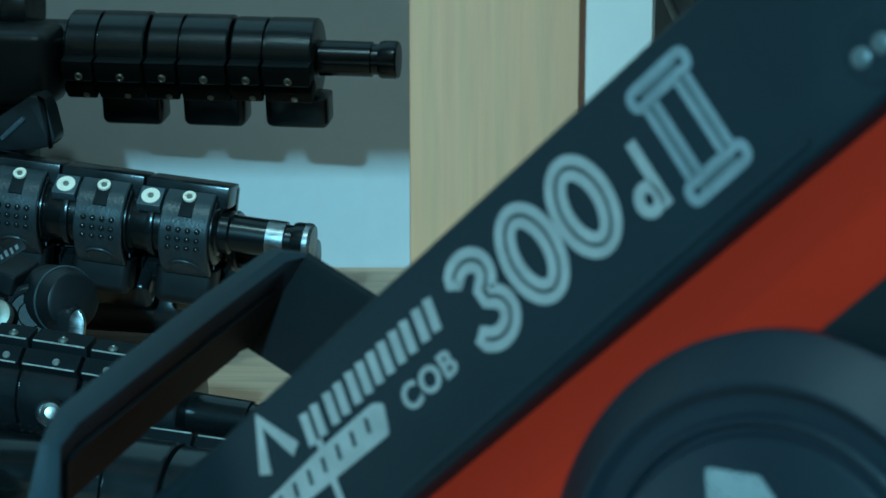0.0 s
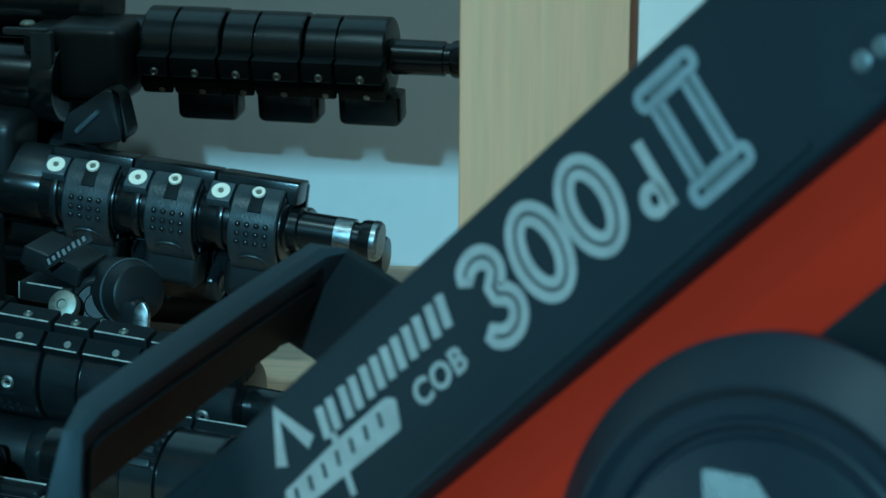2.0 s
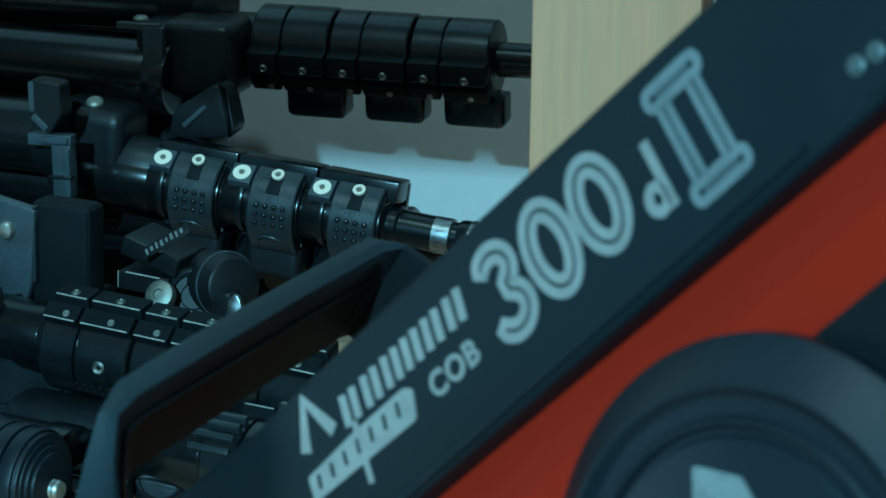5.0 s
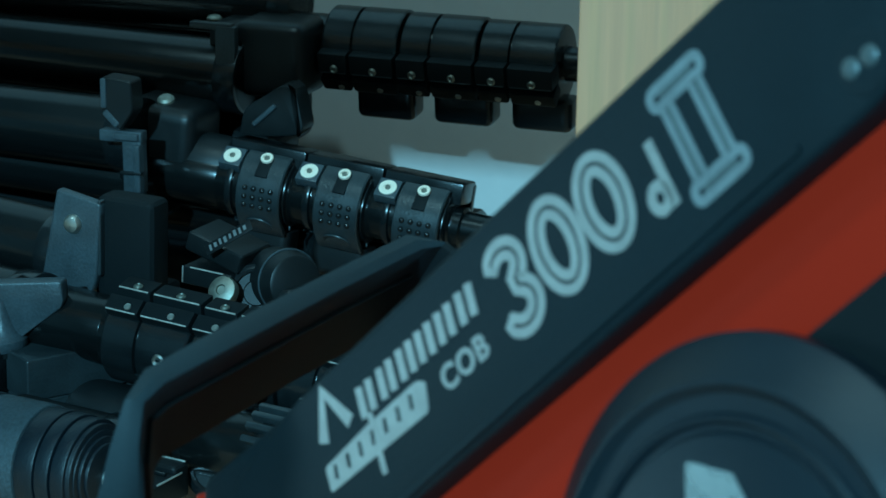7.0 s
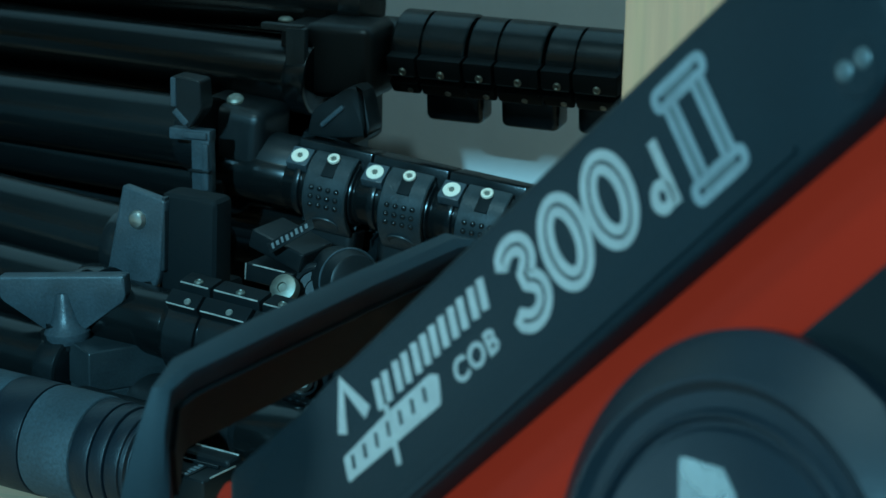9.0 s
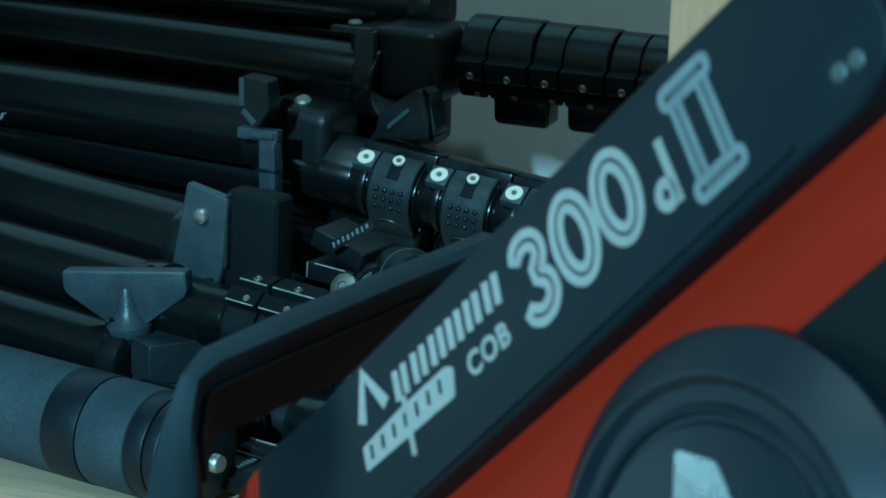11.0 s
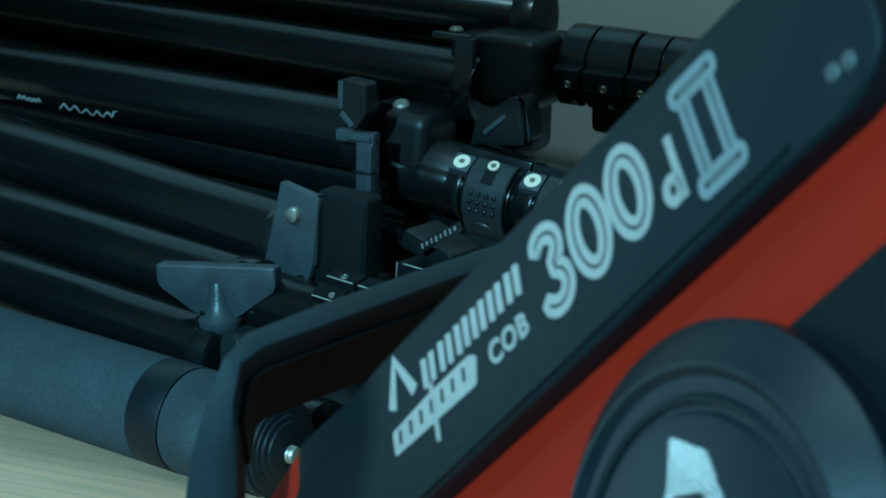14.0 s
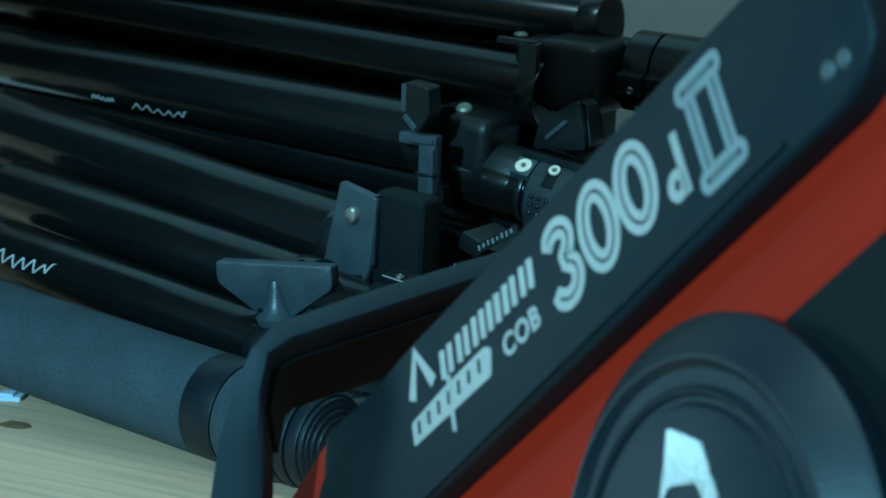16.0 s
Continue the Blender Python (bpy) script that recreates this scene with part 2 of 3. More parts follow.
# Added upright board for the pale strip at the post's right.
slab("pale_strip", 0.030, 0.014, 2.2, (0.0685, 0.993, -0.25), STRIP_WHITE, "pale upright strip added beside the pine post", "batten", 0.001)
# Unseen panel, added to keep the left fill lamp off the tubes.
slab("side_blocker", 0.027, 0.58, 0.80, (-1.08, 1.205, -0.05), BAND, "unseen black panel added to keep the side fill off the tubes", "shelf side")
slab("wall_north", 5.1, 0.1, 2.9, (-0.2, WALL_Y + 0.05, 0.25), WALL, "white painted wall behind the shelf", "wall", 0)
slab("wall_south", 5.1, 0.1, 2.9, (-0.2, -2.95, 0.25), ROOM, "plain dim wall", "wall", 0)
slab("wall_west", 0.1, 4.4, 2.9, (-2.70, -0.70, 0.25), ROOM, "plain dim wall", "wall", 0)
slab("wall_east", 0.1, 4.4, 2.9, (2.30, -0.70, 0.25), ROOM, "plain dim wall", "wall", 0)
slab("floor", 5.2, 4.7, 0.1, (-0.2, -0.70, -1.25), ROOM, "plain dim floor", "floor", 0)
slab("ceiling", 5.2, 4.7, 0.1, (-0.2, -0.70, 1.75), ROOM, "plain dim ceiling", "ceiling", 0)

case = thing("equipment_case", Matrix.Translation((0.222, 1.32, SHELF)), "black hard equipment case standing on the shelf", "case")
part("shell", box(0.200, 0.22, 0.29, (0, 0, 0.145), 0.006, 3), BAND, case)
part("lid_seam", box(0.207, 0.222, 0.006, (0, 0, 0.2), 0.002), PLASTIC, case)

# ---------------------------------------------------------------- light stands


def collar(parent, x, plate=True):
    """One riser clamp: sleeve, clamp block, curved lever plate with grip dots, bolts, and lever knob."""
    at = Matrix.Translation((x, 0, 0))
    c = part("collar", lathe([(-0.0145, 0.0165), (-0.0138, 0.0188), (-0.012, 0.0192), (0.012, 0.0192), (0.0138, 0.0188), (0.0145, 0.0165)], 40), PLASTIC, parent, "", at)
    # block on top in which the clamp bolts sit
    part("clamp_block", join(box(0.046, 0.021, 0.012, (-0.004, 0.003, 0.0190), 0.0012), box(0.0465, 0.005, 0.016, (-0.004, 0.0130, 0.0150), 0.001)), PLASTIC, c)
    # curved plate round the side that carries the dots
    bm = bmesh.new()
    seg, r0, r1, w = 22, 0.0206, 0.0238, 0.0133
    rows = []
    for k in range(seg + 1):
        a = radians(118 + (252 - 118) * k / seg)
        flare = 0.0022 * max(0.0, (k / seg - 0.72) / 0.28) ** 2
        rows.append([bm.verts.new((xx, (r + flare) * math.cos(a), (r + flare) * math.sin(a))) for xx, r in ((-w, r0), (w, r0), (w, r1 - 0.0006), (w - 0.0008, r1), (-w + 0.0008, r1), (-w, r1 - 0.0006))])
    for a, b in zip(rows, rows[1:]):
        for i in range(6):
            bm.faces.new((a[i], a[(i + 1) % 6], b[(i + 1) % 6], b[i]))
    bm.faces.new(rows[0]), bm.faces.new(rows[-1])
    p = part("lever_plate", bm, GRIP, c)

    def on_plate(deg, xx, out=0.0):
        a = radians(deg)
        r = r1 + out
        m = Matrix.Translation((xx, r * math.cos(a), r * math.sin(a))) @ Matrix.Rotation(a, 4, "X") @ Matrix.Rotation(radians(90), 4, "Z")
        return m  # local x points outwards

    dot = None
    for i in range(4):
        for j in range(3):
            m = on_plate(176 + 12.0 * j, -0.0078 + 0.0052 * i, -0.0003)
            if dot is None:
                dot = part("grip_dot", lathe([(-0.0006, 0.0017), (0.0007, 0.0016), (0.0014, 0.0011), (0.0017, 0.0004), (0.0017, 0)], 14), PLASTIC, p, "", m)
            else:
                o = new("grip_dot", dot.data)
                o.parent, o.matrix_basis = p, m
    part("thumb_dimple", lathe([(0.0, 0.0068), (0.0007, 0.0066), (0.0009, 0.006), (0.0004, 0.005), (-0.0002, 0.003), (-0.0003, 0.0)], 28, Matrix.Diagonal((1, 1.25, 1, 1))), GRIP, p, "", on_plate(233, 0, 0.0001))
    part("slot", box(0.0014, 0.0074, 0.0125, (0, 0, 0), 0.0004), MATT, p, "", on_plate(144, 0, -0.0004))
    washer_small = lathe([(0, 0.0036), (0.0012, 0.0036), (0.0015, 0.0033), (0.0015, 0.0023), (0.0006, 0.0020), (0.0006, 0.0)], 24)
    part("bolt", washer_small, WASHER, p, "bright socket bolt", on_plate(131, 0, 0.0006))
    part("socket", lathe([(0, 0.0017), (0.0010, 0.0017), (0.00102, 0)], 6), DULL, p, "", on_plate(131, 0, 0.0008))
    lug = part("lug", box(0.006, 0.0130, 0.0130, (0, 0, 0), 0.0008), CAST, c, "", on_plate(133, -0.0215, -0.0045))
    part("washer_bolt", lathe([(0, 0.0051), (0.0006, 0.0051), (0.0008, 0.0049), (0.0008, 0.0024), (0.0003, 0.0021), (0.0003, 0.0)], 28), WASHER, lug, "bright washer with socket bolt", Matrix.Translation((0.0029, 0, 0)))
    part("socket", lathe([(0, 0.0017), (0.0010, 0.0017), (0.00102, 0)], 6), DULL, lug, "", Matrix.Translation((0.0029, 0, 0)))
    # lever that hangs at the far lower side
    part("lever", prism(rounded([(-0.016, -0.011), (0.016, -0.011), (0.017, 0.009), (-0.017, 0.009)], 0.006), 0, 0.020, 0.0055, 4,
                        Matrix.Translation((-0.002, 0.004, -0.0225)) @ Matrix.Rotation(radians(180), 4, "X")), DARK, c)
    # small pinch screws along the rear seam
    for xx in (-0.009, 0.009):
        part("pinch_screw", lathe([(0, 0.0022), (0.001, 0.0022), (0.0014, 0.0016), (0.0014, 0)], 14), STEEL, c, "", on_plate(285, xx, -0.004))
    for xx in (-0.0005,):
        part("seam", box(0.0275, 0.0012, 0.0022, (0, 0, 0), 0.0003), CAST, c, "", on_plate(268, xx, -0.0035) @ Matrix.Rotation(radians(90), 4, "X") @ Matrix.Rotation(radians(90), 4, "Y"))
    return c


def plain_collar(parent, x, flange, lever, bolt, half, grow):
    """The same clamp from its other side: two sleeve halves, a pinched flange with screws, and the lever below."""
    at = Matrix.Translation((x, 0, 0))
    g = grow
    sp = -0.0045
    c = part("collar", lathe([(-half, 0.0190 + g), (-half + 0.0004, 0.0212 + g), (-half + 0.0014, 0.0220 + g), (sp - 0.0012, 0.0220 + g), (sp - 0.0008, 0.0200 + g), (sp + 0.0006, 0.0200 + g), (sp + 0.0010, 0.0222 + g), (half - 0.0024, 0.0222 + g), (half - 0.0014, 0.0214 + g), (half - 0.0010, 0.0190 + g)], 44), PLASTIC, parent, "", at)

    def out(deg, r, xx):
        """x along the stand, z outwards."""
        return Matrix.Rotation(radians(deg - 90), 4, "X") @ Matrix.Translation((xx, 0, r + g))

    # Thin strips paint the highlight on flange edges, fainter without a bolt.
    edge = GLINT if bolt else GRIP
    for xx, w in (((sp - half) / 2, half + sp - 0.0016), ((sp + half) / 2, half - sp - 0.0016)):
        f = part("flange", box(w, 0.0120, 0.0135, (0, 0.00175, 0), 0.0009), MATT, c, "", out(flange + 16, 0.0215, xx))
        part("flange_glint", box(w - 0.002, 0.0007, 0.0007, (0, -0.0040, 0.0065), 0.0002), edge, f)
        part("flange_screw", lathe([(0, 0.0024), (0.0008, 0.0024), (0.0015, 0.0016), (0.0010, 0.0012), (0.0009, 0.0)], 18, Matrix.Rotation(radians(-90), 4, "Y")), DULL, f, "", Matrix.Translation((0.001, -0.0012, 0.0066)))
        lo = part("lower_flange", box(w, 0.0090, 0.0115, (0, 0.00125, 0), 0.0008), MATT, c, "", out(flange + 46, 0.0220, xx))
        part("flange_glint", box(w - 0.002, 0.0007, 0.0007, (0, -0.0030, 0.0055), 0.0002), edge, lo)
        part("flange_pin", lathe([(0, 0.0019), (0.0007, 0.0018), (0.001, 0.0)], 14, Matrix.Rotation(radians(-90), 4, "Y")), STEEL, lo, "", Matrix.Translation((0.003, 0.0, 0.0057)))
    if bolt:
        part("front_bolt", lathe([(0, 0.0034), (0.0012, 0.0034), (0.002, 0.0026), (0.0010, 0.0016), (0.0009, 0.0)], 18, Matrix.Rotation(radians(-90), 4, "Y")), STEEL, c, "", out(bolt, 0.0212, 0.0095))
        part("bolt_slot", box(0.0080, 0.0020, 0.0016, (0, 0, 0), 0.0004), MATT, c, "", out(bolt + 15, 0.0218, 0.0095))
        dot = None
        for i in range(5):
            for j in range(2):
                m = out(bolt + 30 + 11 * j, 0.0218, -0.004 + 0.0044 * i)
                if dot is None:
                    dot = part("grip_dot", lathe([(0, 0.0014), (0.0007, 0.0013), (0.0012, 0.0006), (0.0013, 0)], 12, Matrix.Rotation(radians(-90), 4, "Y")), PLASTIC, c, "", m)
                else:
                    o = new("grip_dot", dot.data)
                    o.parent, o.matrix_basis = c, m
    part("lever", prism(rounded([(-0.0180, -0.010), (0.0180, -0.010), (0.0180, 0.010), (-0.0180, 0.010)], 0.0055), 0, 0.0175, 0.0040, 4), PLASTIC, c, "", out(lever, 0.0215, 0.010))
    return c


def light_stand(origin, way, roll, label, silver=True, pitch=0.0472, column=0.34, flange=None, lever=280, bolt=None):
    st = thing("light_stand", axes(origin, way, roll=roll), label, "light stand", "light stands on the shelf")
    part("spigot", lathe([(-0.014, 0.0130), (-0.0125, 0.0142), (-0.0065, 0.0142), (-0.005, 0.0118), (0.0, 0.0118), (0.001, 0.0100), (0.030, 0.0098), (0.0305, 0.0086), (0.034, 0.0086), (0.0345, 0.0100),
                          (0.0365, 0.0107), (0.0435, 0.0107), (0.0448, 0.0098), (0.0450, 0.0)], 40), TUBE, st, "black steel spigot")
    if silver:
        part("worn_band", lathe([(0.0205, 0.0099), (0.0207, 0.0101), (0.0302, 0.0101), (0.0304, 0.0099)], 40), WORN, st, "spigot band worn to bare metal")
        part("spigot_rim", lathe([(0.0408, 0.0108), (0.0410, 0.0110), (0.0436, 0.0110), (0.0452, 0.0098), (0.0453, 0.0)], 40), WORN, st, "scratched spigot rim")
    for k in range(3):
        if flange is None:
            collar(st, -0.0205 - pitch * k)
        else:
            plain_collar(st, -0.0225 - pitch * k, flange, lever, bolt, pitch / 2, 0.0006 * k)
        r = 0.0158 + 0.0008 * k
        part("riser_tube", lathe(round_profile(-0.0225 - pitch * (k + 1) + 0.005, -0.0225 - pitch * k - 0.002, r, 0.0005), 40), TUBE, st)
        part("tube_ring", lathe(round_profile(-0.0225 - pitch * k - 0.0205, -0.0225 - pitch * k - 0.0165, r + 0.0022, 0.0008), 40), PLASTIC, st)
    x0 = -0.0225 - pitch * 3
    part("column", lathe(round_profile(x0 - column, x0 + 0.02, 0.0175, 0.0005), 40), TUBE, st)
    return st, x0


stand_b, xb = light_stand((-0.1135, 1.296, -0.3690), (0.979, -0.187, -0.088), -8, "black light stand with three clamps and worn spigot, lying down", column=0.03)
stand_a, xa = light_stand((-0.0685, 1.365, -0.2880), (0.985, -0.165, 0.005), 0, "black light stand stacked above others, clamp levers turned down", silver=False, flange=178, lever=276, column=0.03)
stand_c, xc = light_stand((-0.1176, 1.0988, -0.3997), (0.96, -0.275, -0.056), 0, "black light stand lying lowest, clamp flanges turned up", silver=False, column=0.04, flange=84, lever=330, bolt=180, pitch=0.0500)
stand_d, xd = light_stand((-0.0301, 1.0187, -0.4218), (0.94, -0.33, -0.01), 0, "black light stand low on the shelf in shadow", silver=False, column=0.02, flange=0, lever=330, bolt=205)
for k in range(4):
    part("lever_rib", box(0.022, 0.0034, 0.0050, (0, 0, 0), 0.0010, 2), GRIP, stand_d, "", Matrix.Rotation(radians(12 + 15 * k), 4, "X") @ Matrix.Translation((-0.135, 0, 0.0240)))
stand_e, xe = light_stand((-0.1135, 1.342, -0.3925), (0.98, -0.20, -0.03), 0, "black light stand wedged beneath the middle one", silver=False, column=0.10, flange=150, lever=215)


def leg_tube(p, q, r, label, mat=None):
    d = Vector(q) - Vector(p)
    st = thing("stand_leg", axes(p, d), label, "stand leg", "folded legs of the light stands")
    part("tube", lathe(round_profile(0, d.length, r, 0.001), 48), mat or TUBE, st)
    part("tube_ferrule", lathe(round_profile(0.0, 0.014, r + 0.0014, 0.0008), 48), PLASTIC, st)
    return st


def stretch(p, q, s):
    """The point past q on the line from p."""
    return tuple(Vector(p) + (Vector(q) - Vector(p)) * s)


LEGS = [((-0.2500, 1.358, -0.3045), (-0.6687, 1.46, -0.3017), 0.0205),
        ((-0.3000, 1.312, -0.3319), (-0.6451, 1.42, -0.3384), 0.0205),
        ((-0.2900, 1.330, -0.3637), (-0.6633, 1.45, -0.3661), 0.0165),
        ((-0.3000, 1.195, -0.3685), (-0.5856, 1.32, -0.3622), 0.0205),
        ((-0.2900, 1.240, -0.4044), (-0.6218, 1.38, -0.3991), 0.0165),
        ((-0.3100, 1.1615, -0.3903), (-0.5441, 1.262, -0.3890), 0.0190),
        ((-0.3150, 1.1330, -0.4168), (-0.5300, 1.226, -0.4163), 0.0185),
        ((-0.2300, 1.400, -0.2690), (-0.6600, 1.455, -0.2670), 0.0205),
        ((-0.2450, 1.405, -0.3300), (-0.6600, 1.462, -0.3330), 0.0150),
        ((-0.2400, 1.426, -0.2900), (-0.6600, 1.470, -0.2880), 0.0165),
        ((-0.1450, 1.354, -0.4290), (-0.6000, 1.445, -0.4290), 0.0165),
        ((-0.1550, 1.362, -0.3990), (-0.6000, 1.455, -0.3960), 0.0165),
        ((-0.2900, 1.290, -0.3950), (-0.6500, 1.41, -0.3900), 0.0165),
        ((-0.2380, 1.0830, -0.4326), (-0.2980, 1.1050, -0.4326), 0.0160),
        ((-0.2060, 1.1130, -0.4326), (-0.3300, 1.1580, -0.4326), 0.0160),
        ((-0.2060, 1.1470, -0.4326), (-0.3300, 1.1920, -0.4326), 0.0160),
        ((-0.3600, 1.1120, -0.4330), (-0.5600, 1.1940, -0.4330), 0.0155),
        ((-0.4000, 1.2360, -0.4330), (-0.6600, 1.3440, -0.4330), 0.0155),
        ((-0.4000, 1.2680, -0.4330), (-0.6600, 1.3780, -0.4330), 0.0155),
        ((-0.4000, 1.3200, -0.4330), (-0.6600, 1.4210, -0.4330), 0.0155)]
legs = []
for p, q, r in LEGS:
    legs.append(leg_tube(p, stretch(p, q, 1.12), r, "glossy black tubular stand leg lying folded on the shelf", DARK if p[0] > -0.2 or p[2] < -0.43 else None))


def tube_mark(leg, r, x0, length, count, turn, tall, tail=0.0):
    """A plain slanted scribble along a tube, with an optional long last stroke."""
    line = []
    for i in range(count + 1):
        v = 0.5 if i % 2 else -0.5
        line.append((x0 + length * (1 - i / count) - 0.5 * tall * v, v * (0.85 + 0.2 * math.sin(i * 2.3))))
    if tail:
        line += [(x0 - 0.3 * tail, -0.1), (x0 - 0.8 * tail, 0.65), (x0 - 1.15 * tail, 0.72)]
    bm = bmesh.new()
    rows = []
    for (xa, va), (xb, vb) in zip(line, line[1:]):
        for i in range(5):
            f = i / 5
            a = radians(turn) + (va + (vb - va) * f) * tall / r
            x = xa + (xb - xa) * f
            rows.append([bm.verts.new((x + w, (r + h) * math.cos(a), (r + h) * math.sin(a))) for w, h in ((-0.0009, 0.0001), (0.0009, 0.0001), (0.0009, 0.0003), (-0.0009, 0.0003))])
    for u, v in zip(rows, rows[1:]):
        for i in range(4):
            bm.faces.new((u[i], u[(i + 1) % 4], v[(i + 1) % 4], v[i]))
    bm.faces.new(rows[0]), bm.faces.new(rows[-1])
    part("printed_mark", bm, SILVER_MARK, leg)


# ---------------------------------------------------------------- hub of the lowest stand: plate, wing knob and box clamp
hub = thing("leg_bracket", axes((-0.2935, 1.178, -0.355), (0.93, -0.355, -0.03)), "black cast leg bracket with hinge plate on a light stand", "bracket", "brackets of the light stands")


def world_part(name, bm, mat, parent, m, label=""):
    ob = part(name, bm, mat, parent, label)
    bpy.context.view_layer.update()
    ob.matrix_basis = parent.matrix_world.inverted() @ m
    return ob


# hinge plate, facing the camera's side
face = axes((-0.2945, 1.1715, -0.352), (0.97, -0.24, -0.02), roll=0) @ Matrix.Rotation(radians(90), 4, "X")
world_part("hinge_plate", prism(rounded([(-0.023, -0.036), (0.0020, -0.0400), (0.0120, -0.026), (0.0150, 0.0195), (-0.0115, 0.0240)], [0.002, 0.004, 0.010, 0.002, 0.002]), -0.005, 0.0, 0.0016, 3), CAST, hub, face)
world_part("hinge_cheek", join(box(0.034, 0.018, 0.054, (0.026, -0.008, -0.0045), 0.0045, 3), box(0.022, 0.030, 0.020, (0.030, 0.002, -0.036), 0.004, 3)), MATT, hub, axes((-0.2945, 1.1715, -0.352), (0.97, -0.24, -0.02)) @ Matrix.Translation((0, 0.0215, 0)))
world_part("plate_edge", box(0.0022, 0.005, 0.040, (0.0135, 0.003, 0.001), 0.001, 3), GRIP, hub, axes((-0.2945, 1.1715, -0.352), (0.97, -0.24, -0.02)))
world_part("hinge_screw", lathe([(0, 0.0052), (0.0012, 0.0050), (0.0026, 0.0038), (0.0030, 0.002), (0.0031, 0)], 28, Matrix.Rotation(radians(-90), 4, "Y")), STEEL, hub, face @ Matrix.Translation((-0.0015, 0.0068, 0)), "domed steel screw")

clamp = thing("leg_clamp", axes((-0.322, 1.135, -0.412), (0.93, -0.355, -0.02)), "black cast leg clamp with wing knob on the lowest stand", "clamp")
CB = axes((-0.301, 1.1115, -0.4185), (0.69, 0.72, 0.0))
world_part("clamp_body", join(box(0.056, 0.058, 0.022, (0.028, 0.029, 0.0075), 0.0016, 3), box(0.055, 0.057, 0.019, (0.028, 0.029, -0.0130), 0.0022, 3)), GRIP, clamp, CB)
world_part("clamp_neck", lathe([(-0.004, 0.012), (0.003, 0.012), (0.004, 0.0095), (0.008, 0.0095)], 32, Matrix.Rotation(radians(-90), 4, "Y")), DARK, clamp, Matrix.Translation((-0.3235, 1.136, -0.4010)))
wing_at = axes((-0.3212, 1.136, -0.3962), (0.985, 0.02, 0.09))
wing = world_part("wing_knob", prism(rounded([(-0.010, 0.0), (0.010, 0.0), (0.0345, 0.0165), (0.0345, 0.0290), (-0.0345, 0.0290), (-0.0345, 0.0175)], [0.002, 0.002, 0.004, 0.002, 0.002, 0.004]), -0.0045, 0.0045, 0.0012, 2,
                                     Matrix.Rotation(radians(90), 4, "X")), CAST, clamp, wing_at, "broad wing knob")
world_part("knob_cone", lathe([(-0.006, 0.0108), (-0.003, 0.0122), (-0.0005, 0.0122), (0.001, 0.0110), (0.004, 0.0084), (0.008, 0.0070), (0.013, 0.0057), (0.0180, 0.0048), (0.0198, 0.0042), (0.0208, 0.0026), (0.0211, 0)], 32, Matrix.Rotation(radians(-90), 4, "Y")), CAST, wing, wing_at @ Matrix.Translation((0, -0.0015, 0)))

# ---------------------------------------------------------------- brackets of the upper stands
hub_a = thing("leg_bracket", axes((-0.238, 1.362, -0.2945), (0.985, -0.165, 0.005)), "black cast leg bracket of the uppermost light stand", "bracket", "brackets of the light stands")
# Last box is dark filler, added where the wall behind lies in shade.
part("bracket_body", join(box(0.044, 0.040, 0.044, (0.002, 0.006, 0.002), 0.008, 4), box(0.020, 0.034, 0.030, (-0.024, 0.004, 0.006), 0.002), box(0.050, 0.030, 0.050, (-0.022, 0.040, -0.030), 0.006, 3)), DARK, hub_a)
part("bracket_lip", box(0.026, 0.006, 0.004, (-0.0285, -0.0205, 0.0215), 0.001), GRIP, hub_a)
part("bracket_cheek", box(0.0125, 0.006, 0.036, (-0.0190, -0.0215, 0.004), 0.0014), GRIP, hub_a)
part("bracket_screw", lathe([(0, 0.0045), (0.001, 0.0043), (0.0022, 0.003), (0.0025, 0)], 24, Matrix.Rotation(radians(-90), 4, "Y")), DULL, hub_a, "domed steel screw", Matrix.Translation((-0.030, -0.014, 0.0240)))
HK = axes((-0.2260, 1.318, -0.3140), (0.985, -0.165, 0.005)) @ Matrix.Rotation(radians(90), 4, "X")
hook = world_part("hook_handle", prism(rounded([(-0.022, -0.016), (-0.019, 0.000), (-0.006, 0.008), (0.006, 0.0165), (0.013, 0.012), (0.018, -0.011), (0.012, -0.0135), (0.000, -0.015)], [0.003, 0.006, 0.006, 0.007, 0.006, 0.005, 0.004, 0.004], 5), -0.016, 0.0, 0.0010, 2), DARK, hub_a, HK)
# Paler ridge added to paint the streak of light on the hook.
world_part("hook_glint", box(0.0185, 0.0030, 0.0030, (0, 0, 0), 0.0014, 3), CAST, hook, HK @ Matrix.Translation((-0.0060, -0.0030, 0.0005)) @ Matrix.Rotation(radians(42), 4, "Z"))

hub_b = thing("leg_bracket", axes((-0.293, 1.330, -0.338), (0.979, -0.187, -0.088)), "black cast leg bracket with lever on the middle light stand", "bracket", "brackets of the light stands")
# Last box is added filler that keeps the gap behind dark.
part("bracket_body", join(box(0.046, 0.042, 0.050, (0.000, 0.006, -0.002), 0.008, 4), lathe(round_profile(0.010, 0.042, 0.0185, 0.002), 36, Matrix.Translation((0, 0.004, -0.010))), box(0.060, 0.030, 0.040, (0.022, 0.060, -0.020), 0.006, 3)), DARK, hub_b)
world_part("bracket_screw", lathe([(0, 0.0050), (0.0012, 0.0048), (0.0024, 0.0034), (0.0027, 0)], 24, Matrix.Rotation(radians(-90), 4, "Y")), DULL, hub_b, Matrix.Translation((-0.2835, 1.300, -0.3075)) @ Matrix.Rotation(radians(22), 4, "X"), "domed steel screw")
LV = axes((-0.305, 1.277, -0.308), (0.985, -0.17, 0.02)) @ Matrix.Rotation(radians(90), 4, "X")
